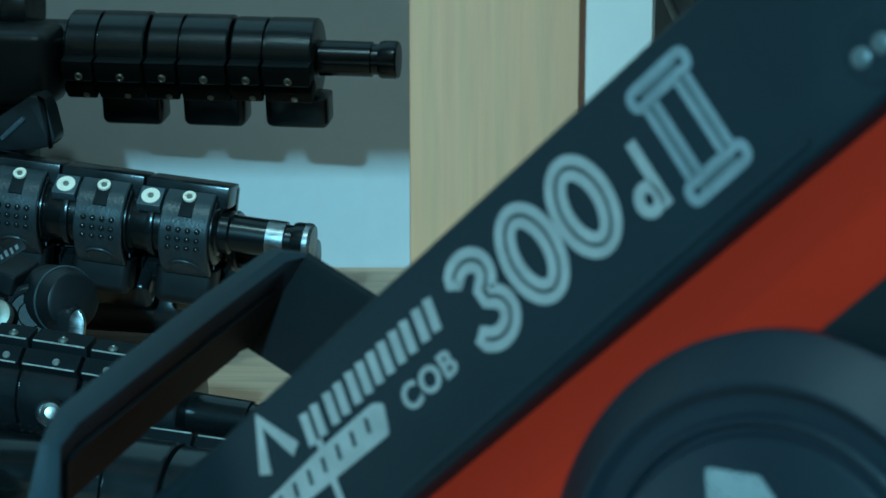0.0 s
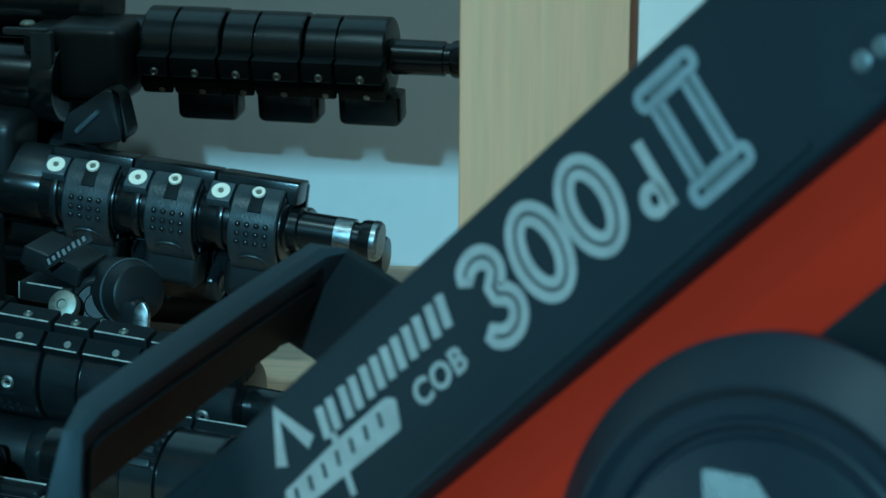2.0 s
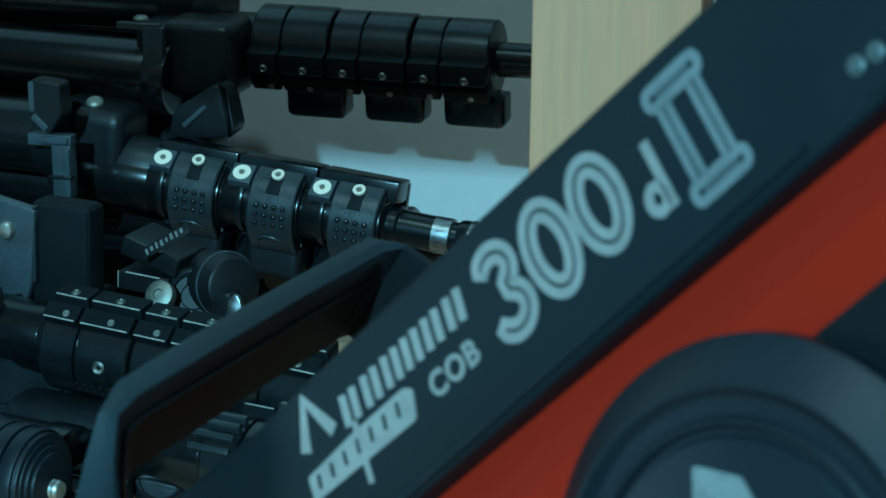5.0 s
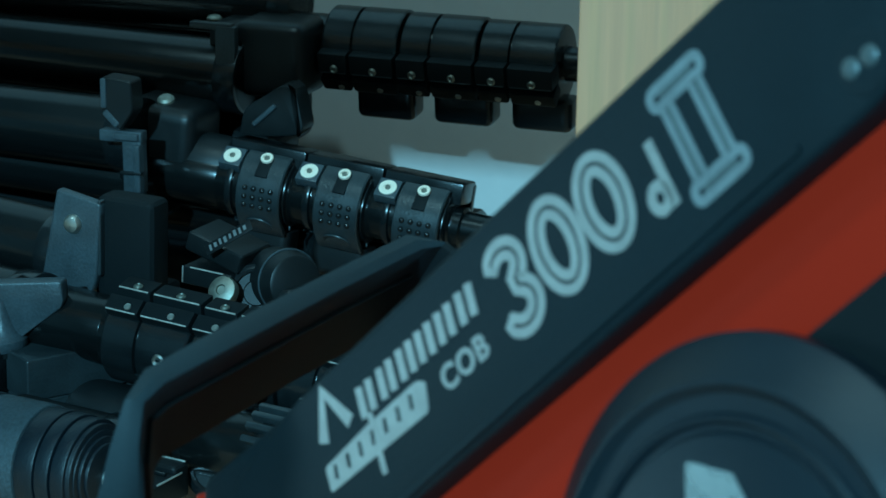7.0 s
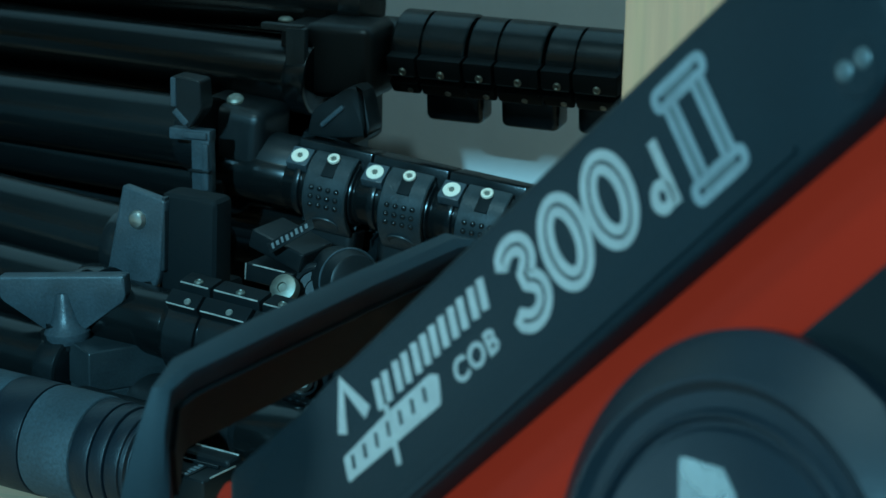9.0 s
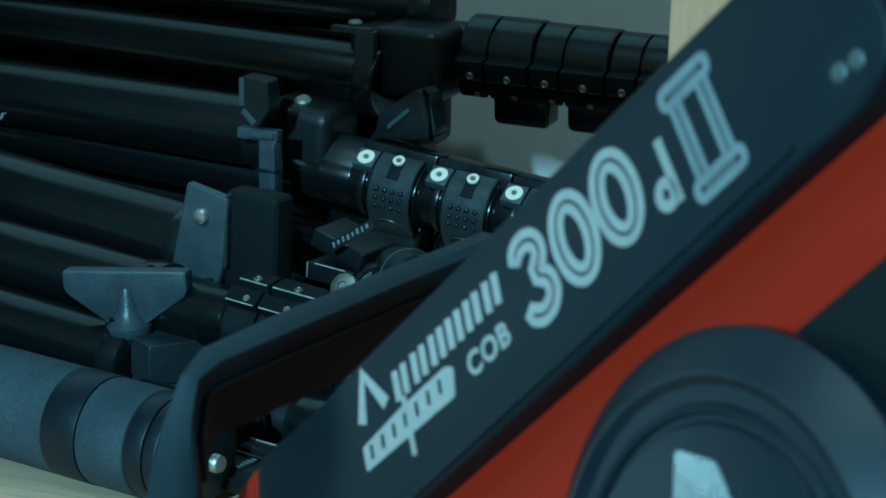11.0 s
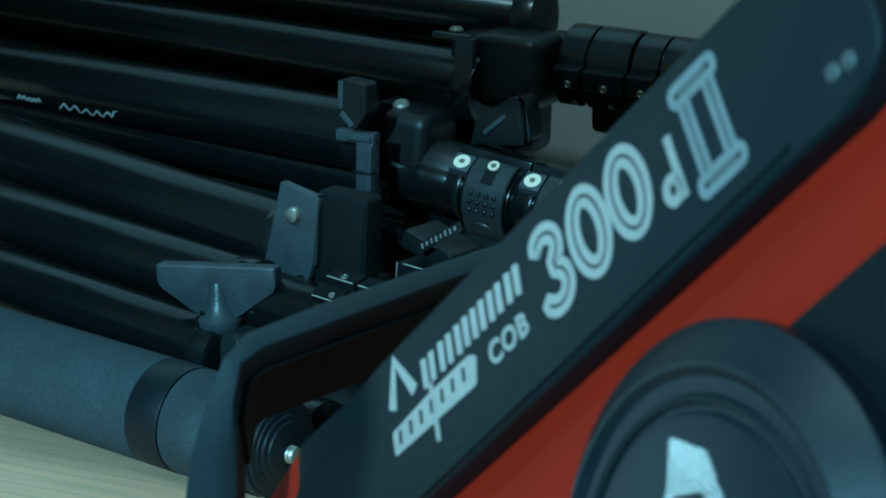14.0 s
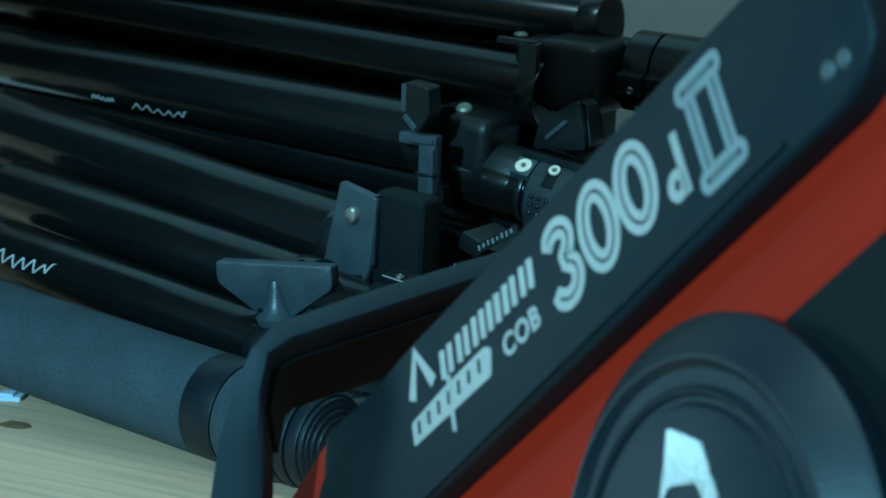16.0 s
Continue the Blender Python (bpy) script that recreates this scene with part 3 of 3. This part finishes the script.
knob = world_part("lever_knob", prism(rounded([(-0.0085, 0.0165), (-0.0055, 0.0170), (0.0095, 0.0155), (0.0105, -0.001), (0.002, -0.0125), (-0.0080, -0.003)], [0.0008, 0.0012, 0.0025, 0.003, 0.0015, 0.002]), -0.012, 0.001, 0.0007, 1), DARK, hub_b, LV)
# Paler strips paint the lit left edge of the dark knob.
world_part("lever_glint", join(box(0.0036, 0.0165, 0.003, (-0.0070, 0.0080, 0.0005), 0.0011, 3), box(0.0040, 0.0110, 0.003, (0, 0, 0), 0.0011, 3, Matrix.Translation((-0.0030, -0.0060, 0.0003)) @ Matrix.Rotation(radians(46), 4, "Z"))), CAST, knob, LV)
foot = world_part("lever_foot", join(box(0.026, 0.0065, 0.008, (0.0005, -0.0165, -0.006), 0.0012), box(0.0115, 0.030, 0.008, (0.0072, -0.0335, -0.006), 0.0012)), CAST, hub_b, LV)
world_part("foot_rim", join(box(0.0150, 0.0042, 0.003, (0.0045, -0.0163, -0.0018), 0.0012, 3), box(0.0040, 0.0270, 0.003, (0.0108, -0.0340, -0.0018), 0.0012, 3)), CAST, foot, LV)
world_part("foot_slot", box(0.013, 0.0016, 0.004, (0.007, -0.0365, -0.002), 0.0004), DARK, foot, LV)

# ---------------------------------------------------------------- tilt head between the stands
HD = axes((-0.208, 1.205, -0.3775), (0.96, -0.275, -0.05))
head = thing("tilt_head", HD, "black tilt head with domed screw wedged between light stands", "tilt head")


def turned(at, away, r, prof, seg=36):
    return lathe([(x, rr) for x, rr in prof], seg, Matrix.Translation(at) @ Vector((1, 0, 0)).rotation_difference(Vector(away)).to_matrix().to_4x4())


part("head_body", join(box(0.034, 0.030, 0.011, (-0.020, 0.004, 0.0125), 0.002, 3, Matrix.Rotation(radians(14), 4, "Y")), box(0.030, 0.026, 0.010, (-0.022, 0.000, -0.002), 0.0015, 3)), DARK, head)
part("head_disc", turned((0.004, -0.006, -0.006), (0.35, -0.90, 0.25), 0.02, [(-0.018, 0.013), (-0.017, 0.0152), (-0.003, 0.0160), (0.0, 0.0152), (0.0012, 0.0130), (0.0008, 0.0115), (-0.0010, 0.0108), (-0.0010, 0.0070), (0.0006, 0.0062), (0.0006, 0)]), DARK, head)
part("head_fork", turned((0.019, 0.002, 0.001), (0.80, -0.56, 0.2), 0.02, [(-0.020, 0.014), (-0.018, 0.0170), (-0.002, 0.0176), (0.002, 0.0160), (0.0075, 0.0145), (0.0085, 0.0130), (0.0088, 0.0)]), DARK, head)
part("head_arm", box(0.014, 0.012, 0.034, (0.026, -0.006, -0.016), 0.004, 3, Matrix.Rotation(radians(-16), 4, "Y")), DARK, head)
part("domed_screw", turned((-0.0085, -0.0195, -0.0035), (0.0, -0.85, 0.52), 0.01, [(-0.004, 0.0078), (0.0, 0.0080), (0.0010, 0.0074), (0.0019, 0.0052), (0.0021, 0.0028), (0.0010, 0.0024), (0.0010, 0)]), DULL, head, "large domed steel screw")
# Thin paler ring paints the arc of light on the fork.
part("fork_glint", turned((0.019, 0.002, 0.001), (0.80, -0.56, 0.2), 0.02, [(-0.0016, 0.0174), (-0.0010, 0.0177), (-0.0004, 0.0174)]), CAST, head)
# Pale strips paint the glints on the body's edges.
part("body_glint", join(box(0.020, 0.0007, 0.0007, (-0.022, -0.0133, 0.0030), 0.0002), box(0.0007, 0.0007, 0.009, (-0.0365, -0.0133, -0.0015), 0.0002)), GLINT, head)
part("head_tab", prism(rounded([(-0.0042, -0.009), (0.0042, -0.009), (0.0042, 0.004), (0.0, 0.0095), (-0.0042, 0.004)], [0.001, 0.001, 0.003, 0.003, 0.003]), -0.0015, 0.0015, 0.0006, 2), WORN, head, "worn bright metal tab", Matrix.Translation((0.0350, -0.020, -0.0035)) @ Matrix.Rotation(radians(80), 4, "X"))
TG = Matrix.Translation((-0.2193, 1.1930, -0.3532)) @ Matrix((Vector((0.834, 0.0, 0.552)), Vector((-0.44, 0.60, 0.668)).normalized(), Vector((-0.331, -0.80, 0.50)).normalized())).transposed().to_4x4()
tag = world_part("head_tag", box(0.029, 0.0062, 0.0006, (0, 0, 0), 0.0002), DARK, head, TG)
for k in range(8):
    bar = part("tag_bar", box(0.0013 + 0.0004 * (k % 2), 0.0034 - 0.0008 * (k % 3 == 1), 0.0004, (-0.0112 + 0.0031 * k, 0.0002 * (k % 3), 0.0004), 0, 1), PRINT_DIM, tag)

# small levers and knobs low between the stands
for at, away, rr in (((-0.1790, 1.079, -0.3925), (0.2, -0.9, 0.3), 0.0045),):
    kn = thing("clamp_knob", Matrix.Translation(at), "steel-capped clamp knob low among the stands", "knob", "clamp knobs")
    part("cap", turned((0, 0, 0), away, rr, [(-0.002, rr), (0.001, rr), (0.003, rr * 0.6), (0.0034, 0)]), STEEL, kn)
    part("grip", turned((0, 0, 0), away, rr, [(-0.030, rr * 1.3), (-0.008, rr * 1.5), (-0.003, rr * 1.5), (-0.002, rr * 1.1)]), PLASTIC, kn)
low = thing("tilt_head", axes((-0.205, 1.072, -0.4290), (0.94, -0.33, 0.0)), "black tilt head with domed screw lying low on the shelf", "tilt head")
part("head_body", join(box(0.034, 0.030, 0.013, (-0.012, -0.026, -0.0075), 0.002, 3), box(0.028, 0.012, 0.018, (-0.010, -0.014, -0.0065), 0.003, 3)), DARK, low)
# Painted edge glints, as on the upper tilt head.
part("body_glint", join(box(0.0008, 0.020, 0.0008, (0.0050, -0.026, -0.0008), 0.0002), box(0.026, 0.0008, 0.0008, (-0.010, -0.0105, 0.0027), 0.0002)), GLINT, low)
part("head_disc", turned((0.012, 0.002, -0.003), (0.30, -0.75, 0.58), 0.02, [(-0.014, 0.013), (-0.012, 0.0150), (-0.002, 0.0155), (0.0, 0.0145), (0.0012, 0.0125), (0.0008, 0.0110), (-0.0010, 0.0104), (-0.0010, 0.0)]), PLASTIC, low)
part("domed_screw", turned((0.001, 0.012, 0.004), (0.0, -0.85, 0.52), 0.01, [(-0.004, 0.0074), (0.0, 0.0076), (0.0010, 0.0070), (0.0019, 0.0050), (0.0021, 0.0026), (0.0010, 0.0022), (0.0010, 0)]), DULL, low, "large domed steel screw")
part("head_rib", join(*[box(0.026, 0.0022, 0.0022, (-0.012, -0.018 - 0.0055 * k, -0.0003), 0.0009) for k in range(2)]), PLASTIC, low)
low_tag = part("head_tag", box(0.006, 0.020, 0.0006, (-0.008, -0.030, -0.0008), 0.0002), DARK, low)
for k in range(6):
    part("tag_bar", box(0.0032 - 0.0006 * (k % 3 == 1), 0.0015, 0.0004, (-0.008, -0.0385 + 0.0031 * k, -0.0003), 0, 1), PRINT_DIM, low_tag)
tube_mark(legs[1], 0.0205, 0.2085, 0.044, 9, -40, 0.0078, 0.010)
tube_mark(legs[1], 0.0205, 0.2680, 0.022, 10, -36, 0.0050)
tube_mark(legs[6], 0.0185, 0.2010, 0.058, 11, 10, 0.0095, 0.012)

# ---------------------------------------------------------------- grey padded tube in front
roll_p, roll_q = Vector((-0.236, 1.0240, -0.4212)), Vector((-0.4364, 1.0890, -0.4212))
roll_d = (roll_q - roll_p).normalized()
roll = thing("padded_tube", axes(roll_p, roll_d), "dark grey fabric-covered tube with a dark band, lying on the shelf", "tube")
part("sleeve", lathe(round_profile(0.0815, 0.55, 0.0274, 0.001), 56), CLOTH, roll)
part("band", lathe(round_profile(0.0600, 0.0812, 0.0275, 0.0006), 56), RUBBER, roll, "smooth dark band")
part("sleeve_end", lathe(round_profile(0.030, 0.0597, 0.0272, 0.0012), 56), CLOTH, roll)
for x0, x1, r in ((0.0190, 0.0297, 0.0264), (0.0106, 0.0184, 0.0260), (0.0024, 0.0100, 0.0252)):
    part("end_collar", lathe(round_profile(x0, x1, r, 0.0008), 56), RUBBER, roll, "smooth black end collar")
part("end_core", lathe(round_profile(0.0, 0.030, 0.0235, 0.0008), 56), RUBBER, roll)
for k, r in enumerate((0.0150, 0.0180, 0.0208)):
    part("end_ring", lathe(round_profile(-0.0040 + 0.0016 * k, 0.0010, r, 0.0006), 56), RUBBER, roll)
part("stud", lathe([(-0.009, 0.0), (-0.009, 0.0040)] + [p for k in range(5) for p in ((-0.008 + 0.0022 * k, 0.0040), (-0.0069 + 0.0022 * k, 0.0047))] + [(0.006, 0.0040)], 24), STEEL, roll, "threaded steel stud", Matrix.Translation((0, 0, -0.0015)))

# ---------------------------------------------------------------- studio lamp
C0, NX = Vector((0.0208, 0.6334, -0.1925)), Vector((-0.6247, -0.764, 0.163)).normalized()
XA = Vector((0.614, -0.351, 0.707))
XA = (XA - NX * XA.dot(NX)).normalized()
LAMP = Matrix((XA, NX.cross(XA), NX)).transposed().to_4x4()
LAMP.translation = C0
lamp = thing("studio_lamp", LAMP, "black and red studio lamp head tilted in its yoke", "studio lamp")

# yoke arm with the lettering
arm = part("yoke_arm", prism(rounded([(-0.193, -0.0245), (0.118, -0.0285), (0.134, -0.020), (0.134, 0.022), (0.118, 0.0235), (-0.132, 0.0266), (-0.187, 0.0125)], [0.012, 0.008, 0.008, 0.008, 0.006, 0.025, 0.014]), -0.0105, 0.0, 0.0022, 3), YOKE, lamp, "black coated yoke arm with pale lettering")
part("arm_shoulder", prism(rounded([(-0.193, -0.0235), (-0.100, -0.0235), (-0.100, 0.0262), (-0.132, 0.0280), (-0.158, 0.0300), (-0.1765, 0.0310), (-0.1840, 0.0185)], [0.004, 0, 0, 0.010, 0.006, 0.004, 0.008]), -0.0104, -0.0035, 0.0030, 3), YOKE, arm)
part("arm_rib", box(0.262, 0.0022, 0.0016, (-0.040, -0.0236, 0.0003), 0.0007), YOKE, arm)
for dx, dy in ((0.1145, -0.017), (0.1209, -0.0177)):
    part("arm_screw", lathe([(0, 0.0028), (0.0008, 0.0027), (0.0014, 0.0018), (0.0015, 0)], 20, Matrix.Translation((dx, dy, 0)) @ Matrix.Rotation(radians(-90), 4, "Y")), PRINT_FILL, arm)
part("screw_recess", lathe([(0, 0.0082), (0.0003, 0.0080), (0.0004, 0.0070), (0.0004, 0)], 32, Matrix.Translation((0.1178, -0.0175, 0)) @ Matrix.Rotation(radians(-90), 4, "Y")), YOKE, arm)

# lettering
H = 0.00012


def ellipse(cx, cy, rx, ry, lean, n=40):
    return [(cx + rx * math.cos(2 * math.pi * k / n) + lean * ry * math.sin(2 * math.pi * k / n), cy + ry * math.sin(2 * math.pi * k / n)) for k in range(n)]


def outlined(path, h, w, closed=False):
    if closed:
        return join(*[ribbon(offset_path(path, s, True), w, H, True) for s in (h, -h)])
    a, b = offset_path(path, h), offset_path(path, -h)
    return ribbon(a + b[::-1], w, H, True)


def arc(cx, cy, rx, ry, a0, a1, n=14):
    return [(cx + rx * math.cos(radians(a0 + (a1 - a0) * k / n)), cy + ry * math.sin(radians(a0 + (a1 - a0) * k / n))) for k in range(n + 1)]


three = arc(-0.0145, 0.0095, 0.0058, 0.0050, 160, -70) + arc(-0.0145, -0.0030, 0.0064, 0.0056, 70, -160)
part("digit", outlined(three, 0.0020, 0.00145), PRINT, arm)
for cx in (0.0066, 0.0275):
    part("digit", outlined(ellipse(cx, 0.0030, 0.0070, 0.0113, 0.0), 0.0020, 0.00145, True), PRINT, arm)
part("letter", join(outlined(ellipse(0.0452, -0.0078, 0.0030, 0.0034, 0.0, 24), 0.0008, 0.0008, True), ribbon([(0.0492, -0.0125), (0.0492, 0.0072)], 0.0016, H)), PRINT, arm)
for y in (0.0143, -0.0146):
    part("numeral_bar", ribbon(rounded([(0.0558, y - 0.0024), (0.0757, y - 0.0024), (0.0757, y + 0.0024), (0.0558, y + 0.0024)], 0.0023, 6), 0.0014, H, True), PRINT_DIM, arm)
for x in (0.0582, 0.0617, 0.0698, 0.0733):
    part("numeral_stroke", ribbon([(x, -0.0114), (x, 0.0111)], 0.0010, H), PRINT_DIM, arm)
for x in (0.05995, 0.07155):
    part("numeral_fill", ribbon([(x, -0.0114), (x, 0.0111)], 0.0008, H), PRINT_FILL, arm)
for y in (0.0143, -0.0146):
    part("numeral_fill", ribbon([(0.0590, y), (0.0725, y)], 0.0009, H), PRINT_FILL, arm)


def word(text, size, x, y, mat, name):
    cu = bpy.data.curves.new(name, "FONT")
    cu.body, cu.size, cu.extrude, cu.space_character, cu.offset = text, size, 0.0001, 1.12, 0.0003
    tmp = new(name, cu)
    me = bpy.data.meshes.new_from_object(tmp.evaluated_get(bpy.context.evaluated_depsgraph_get()))
    bpy.data.objects.remove(tmp)
    me.materials.append(mat)
    ob = new(name, me)
    ob.parent = arm
    ob.matrix_basis = Matrix.Translation((x, y, H))
    return ob


word("COB", 0.0100, -0.0545, -0.0074, PRINT, "word_cob")
# maker's word mark, as plain slanted shapes
part("maker_mark", ribbon([(-0.1105, 0.0080), (-0.1030, 0.0218), (-0.0960, 0.0075)], 0.0023, H), PRINT, arm)
for x in (-0.0895, -0.0785, -0.0680, -0.0580, -0.0478, -0.0372):
    for dx in (0.0, 0.0050):
        part("maker_mark", ribbon([(x + dx, 0.0048), (x + dx + 0.0020, 0.0140)], 0.0016, H), PRINT, arm)
plate = prism(rounded([(-0.1155, -0.0062), (-0.0640, -0.0080), (-0.0605, 0.0000), (-0.0640, 0.0022), (-0.0905, 0.0026), (-0.1140, 0.0016)], 0.0012, 3), H, H + 0.0002)
part("maker_badge", plate, PRINT, arm, "pale maker's badge")
part("badge_stroke", ribbon([(-0.0870, 0.0050), (-0.0905, -0.0135)], 0.0012, H + 0.0001), PRINT, arm)
for k in range(7):
    x = -0.1105 + 0.0068 * k
    part("badge_bar", ribbon([(x, -0.0040), (x + 0.0012, 0.0002)], 0.0006, H + 0.0003), YOKE, arm)

# red body behind the arm, with its black lower section
body = part("body_panel", prism([(-0.245, -0.0855), (-0.1335, -0.200), (0.30, -0.200), (0.30, 0.020), (-0.150, 0.020), (-0.189, 0.0330), (-0.245, 0.0230)], -0.15, -0.0108), RED, lamp, "glossy red metal side panel")
part("black_section", prism(rounded([(0.010, -0.198), (0.298, -0.198), (0.298, -0.0598), (0.010, -0.0598)], 0.006), -0.0106, -0.0070, 0.0012, 2), MATT, lamp, "matt black lower section")

# round stepped cap beside the arm
CAP = Matrix.Translation((0.0140, -0.1127, 0.0)) @ Matrix.Rotation(radians(-90), 4, "Y")
cap = part("round_cap", lathe([(-0.0195, 0.060), (-0.017, 0.066), (-0.012, 0.0695), (-0.004, 0.0715), (0.0005, 0.0714), (0.0022, 0.0700), (0.0092, 0.0608), (0.0102, 0.0596), (0.0102, 0.0584), (0.0090, 0.0574), (0.0080, 0.0560), (0.0080, 0.0516), (0.0092, 0.0509), (0.0096, 0.0500), (0.0094, 0.0490), (0.0082, 0.0482), (0.0082, 0.0468), (0.0096, 0.0460), (0.0100, 0.0450), (0.0100, 0.0)], 96, CAP), RUBBER, lamp, "round black rubbery cap with stepped rings")
part("cap_mark", prism(rounded([(0.0035, 0.0438), (0.0154, 0.0338), (0.0162, 0.0115), (0.0104, 0.0115), (0.0091, 0.0248), (-0.0029, 0.0294), (-0.0106, 0.0250), (-0.0034, 0.0332)], 0.0012, 3), 0.0, 0.0005, 0, 2, Matrix.Translation((0.0205, -0.1170, 0.0101))), MIRROR_MARK, cap, "pale maker's mark")

# yoke cross strap behind the arm
strap_pts = [((-0.1110, 0.6900, -0.3700), 0.026), ((-0.1117, 0.6900, -0.2956), 0.016), ((-0.1120, 0.6900, -0.2765), 0.0105), ((-0.1121, 0.6950, -0.2640), 0.0072), ((-0.1110, 0.7050, -0.2594), 0.0062), ((-0.0980, 0.7420, -0.2575), 0.0066), ((-0.0770, 0.8040, -0.2555), 0.0062), ((-0.0580, 0.8590, -0.2545), 0.0062), ((-0.0500, 0.8640, -0.2560), 0.0050), ((0.010, 0.8420, -0.2880), 0.0040)]
rings, shaded_rows = [], []
for k, (p, th) in enumerate(strap_pts):
    p = Vector(p)
    a = Vector(strap_pts[max(0, k - 1)][0])
    b = Vector(strap_pts[min(len(strap_pts) - 1, k + 1)][0])
    d = (b - a).normalized()
    s = min(1.0, max(0.0, (k - 3) / 4))
    W = Vector((-0.0060, 0.022, -0.030)).lerp(Vector((-0.0215, 0.010, -0.037)), s)
    out = d.cross(W).normalized()
    if out.dot(Vector((-0.6, 0.1, 0.6))) < 0 and k < 8:
        out = -out
    if 3 < k < 8:
        p, th = p - out * th * 0.55, th * 1.55
    # Thin cover over the inner face, coloured dark for its shade.
    shaded_rows.append((p + W * 0.24 - out * 0.0018, p + W * 0.97 - out * 0.0018, p + W * 0.97 + out * 0.0008, p + W * 0.24 + out * 0.0008))
    rings.append((p + W * 0.06, p + out * th * 0.12 - W * 0.02, p + out * th * 0.5 - W * 0.05, p + out * th * 0.95 - W * 0.02, p + out * th + W, p + W))


def loft(sections):
    """Skins closed sections with the same number of corners and closes the ends."""
    bm = bmesh.new()
    rows = [[bm.verts.new(v) for v in section] for section in sections]
    for a, b in zip(rows, rows[1:]):
        for i in range(len(a)):
            bm.faces.new((a[i], a[(i + 1) % len(a)], b[(i + 1) % len(a)], b[i]))
    bm.faces.new(rows[0]), bm.faces.new(rows[-1])
    return bm


world_part("yoke_strap", loft(rings[:9]), STRAP, lamp, Matrix.Identity(4), "black cast yoke strap")
# Inner face and end are darker copies of the strap: shade as colour.
world_part("strap_shaded_face", loft(shaded_rows[2:8]), MATT, lamp, Matrix.Identity(4), "inner face of the strap, its shade put into the colour")
world_part("strap_end", loft(rings[8:]), MATT, lamp, Matrix.Identity(4), "strap end behind the arm, its shade put into the colour")

# scrap of paper at the shelf's front
scrap = thing("paper_scrap", Matrix.Translation((-0.4532, 1.0756, SHELF)) @ Matrix.Rotation(radians(25), 4, "Z"), "small pale blue crumpled scrap of paper on the shelf", "paper")
part("sheet", prism(rounded([(-0.008, -0.004), (0.006, -0.005), (0.008, 0.003), (0.001, 0.006), (-0.007, 0.004)], 0.001, 3), 0.0, 0.0025, 0.0008, 2), PAPER, scrap)
part("fold", prism(rounded([(-0.006, -0.003), (0.002, -0.004), (0.004, 0.003), (-0.004, 0.003)], 0.0008, 3), 0.0022, 0.0040, 0.0005, 1), PAPER, scrap)
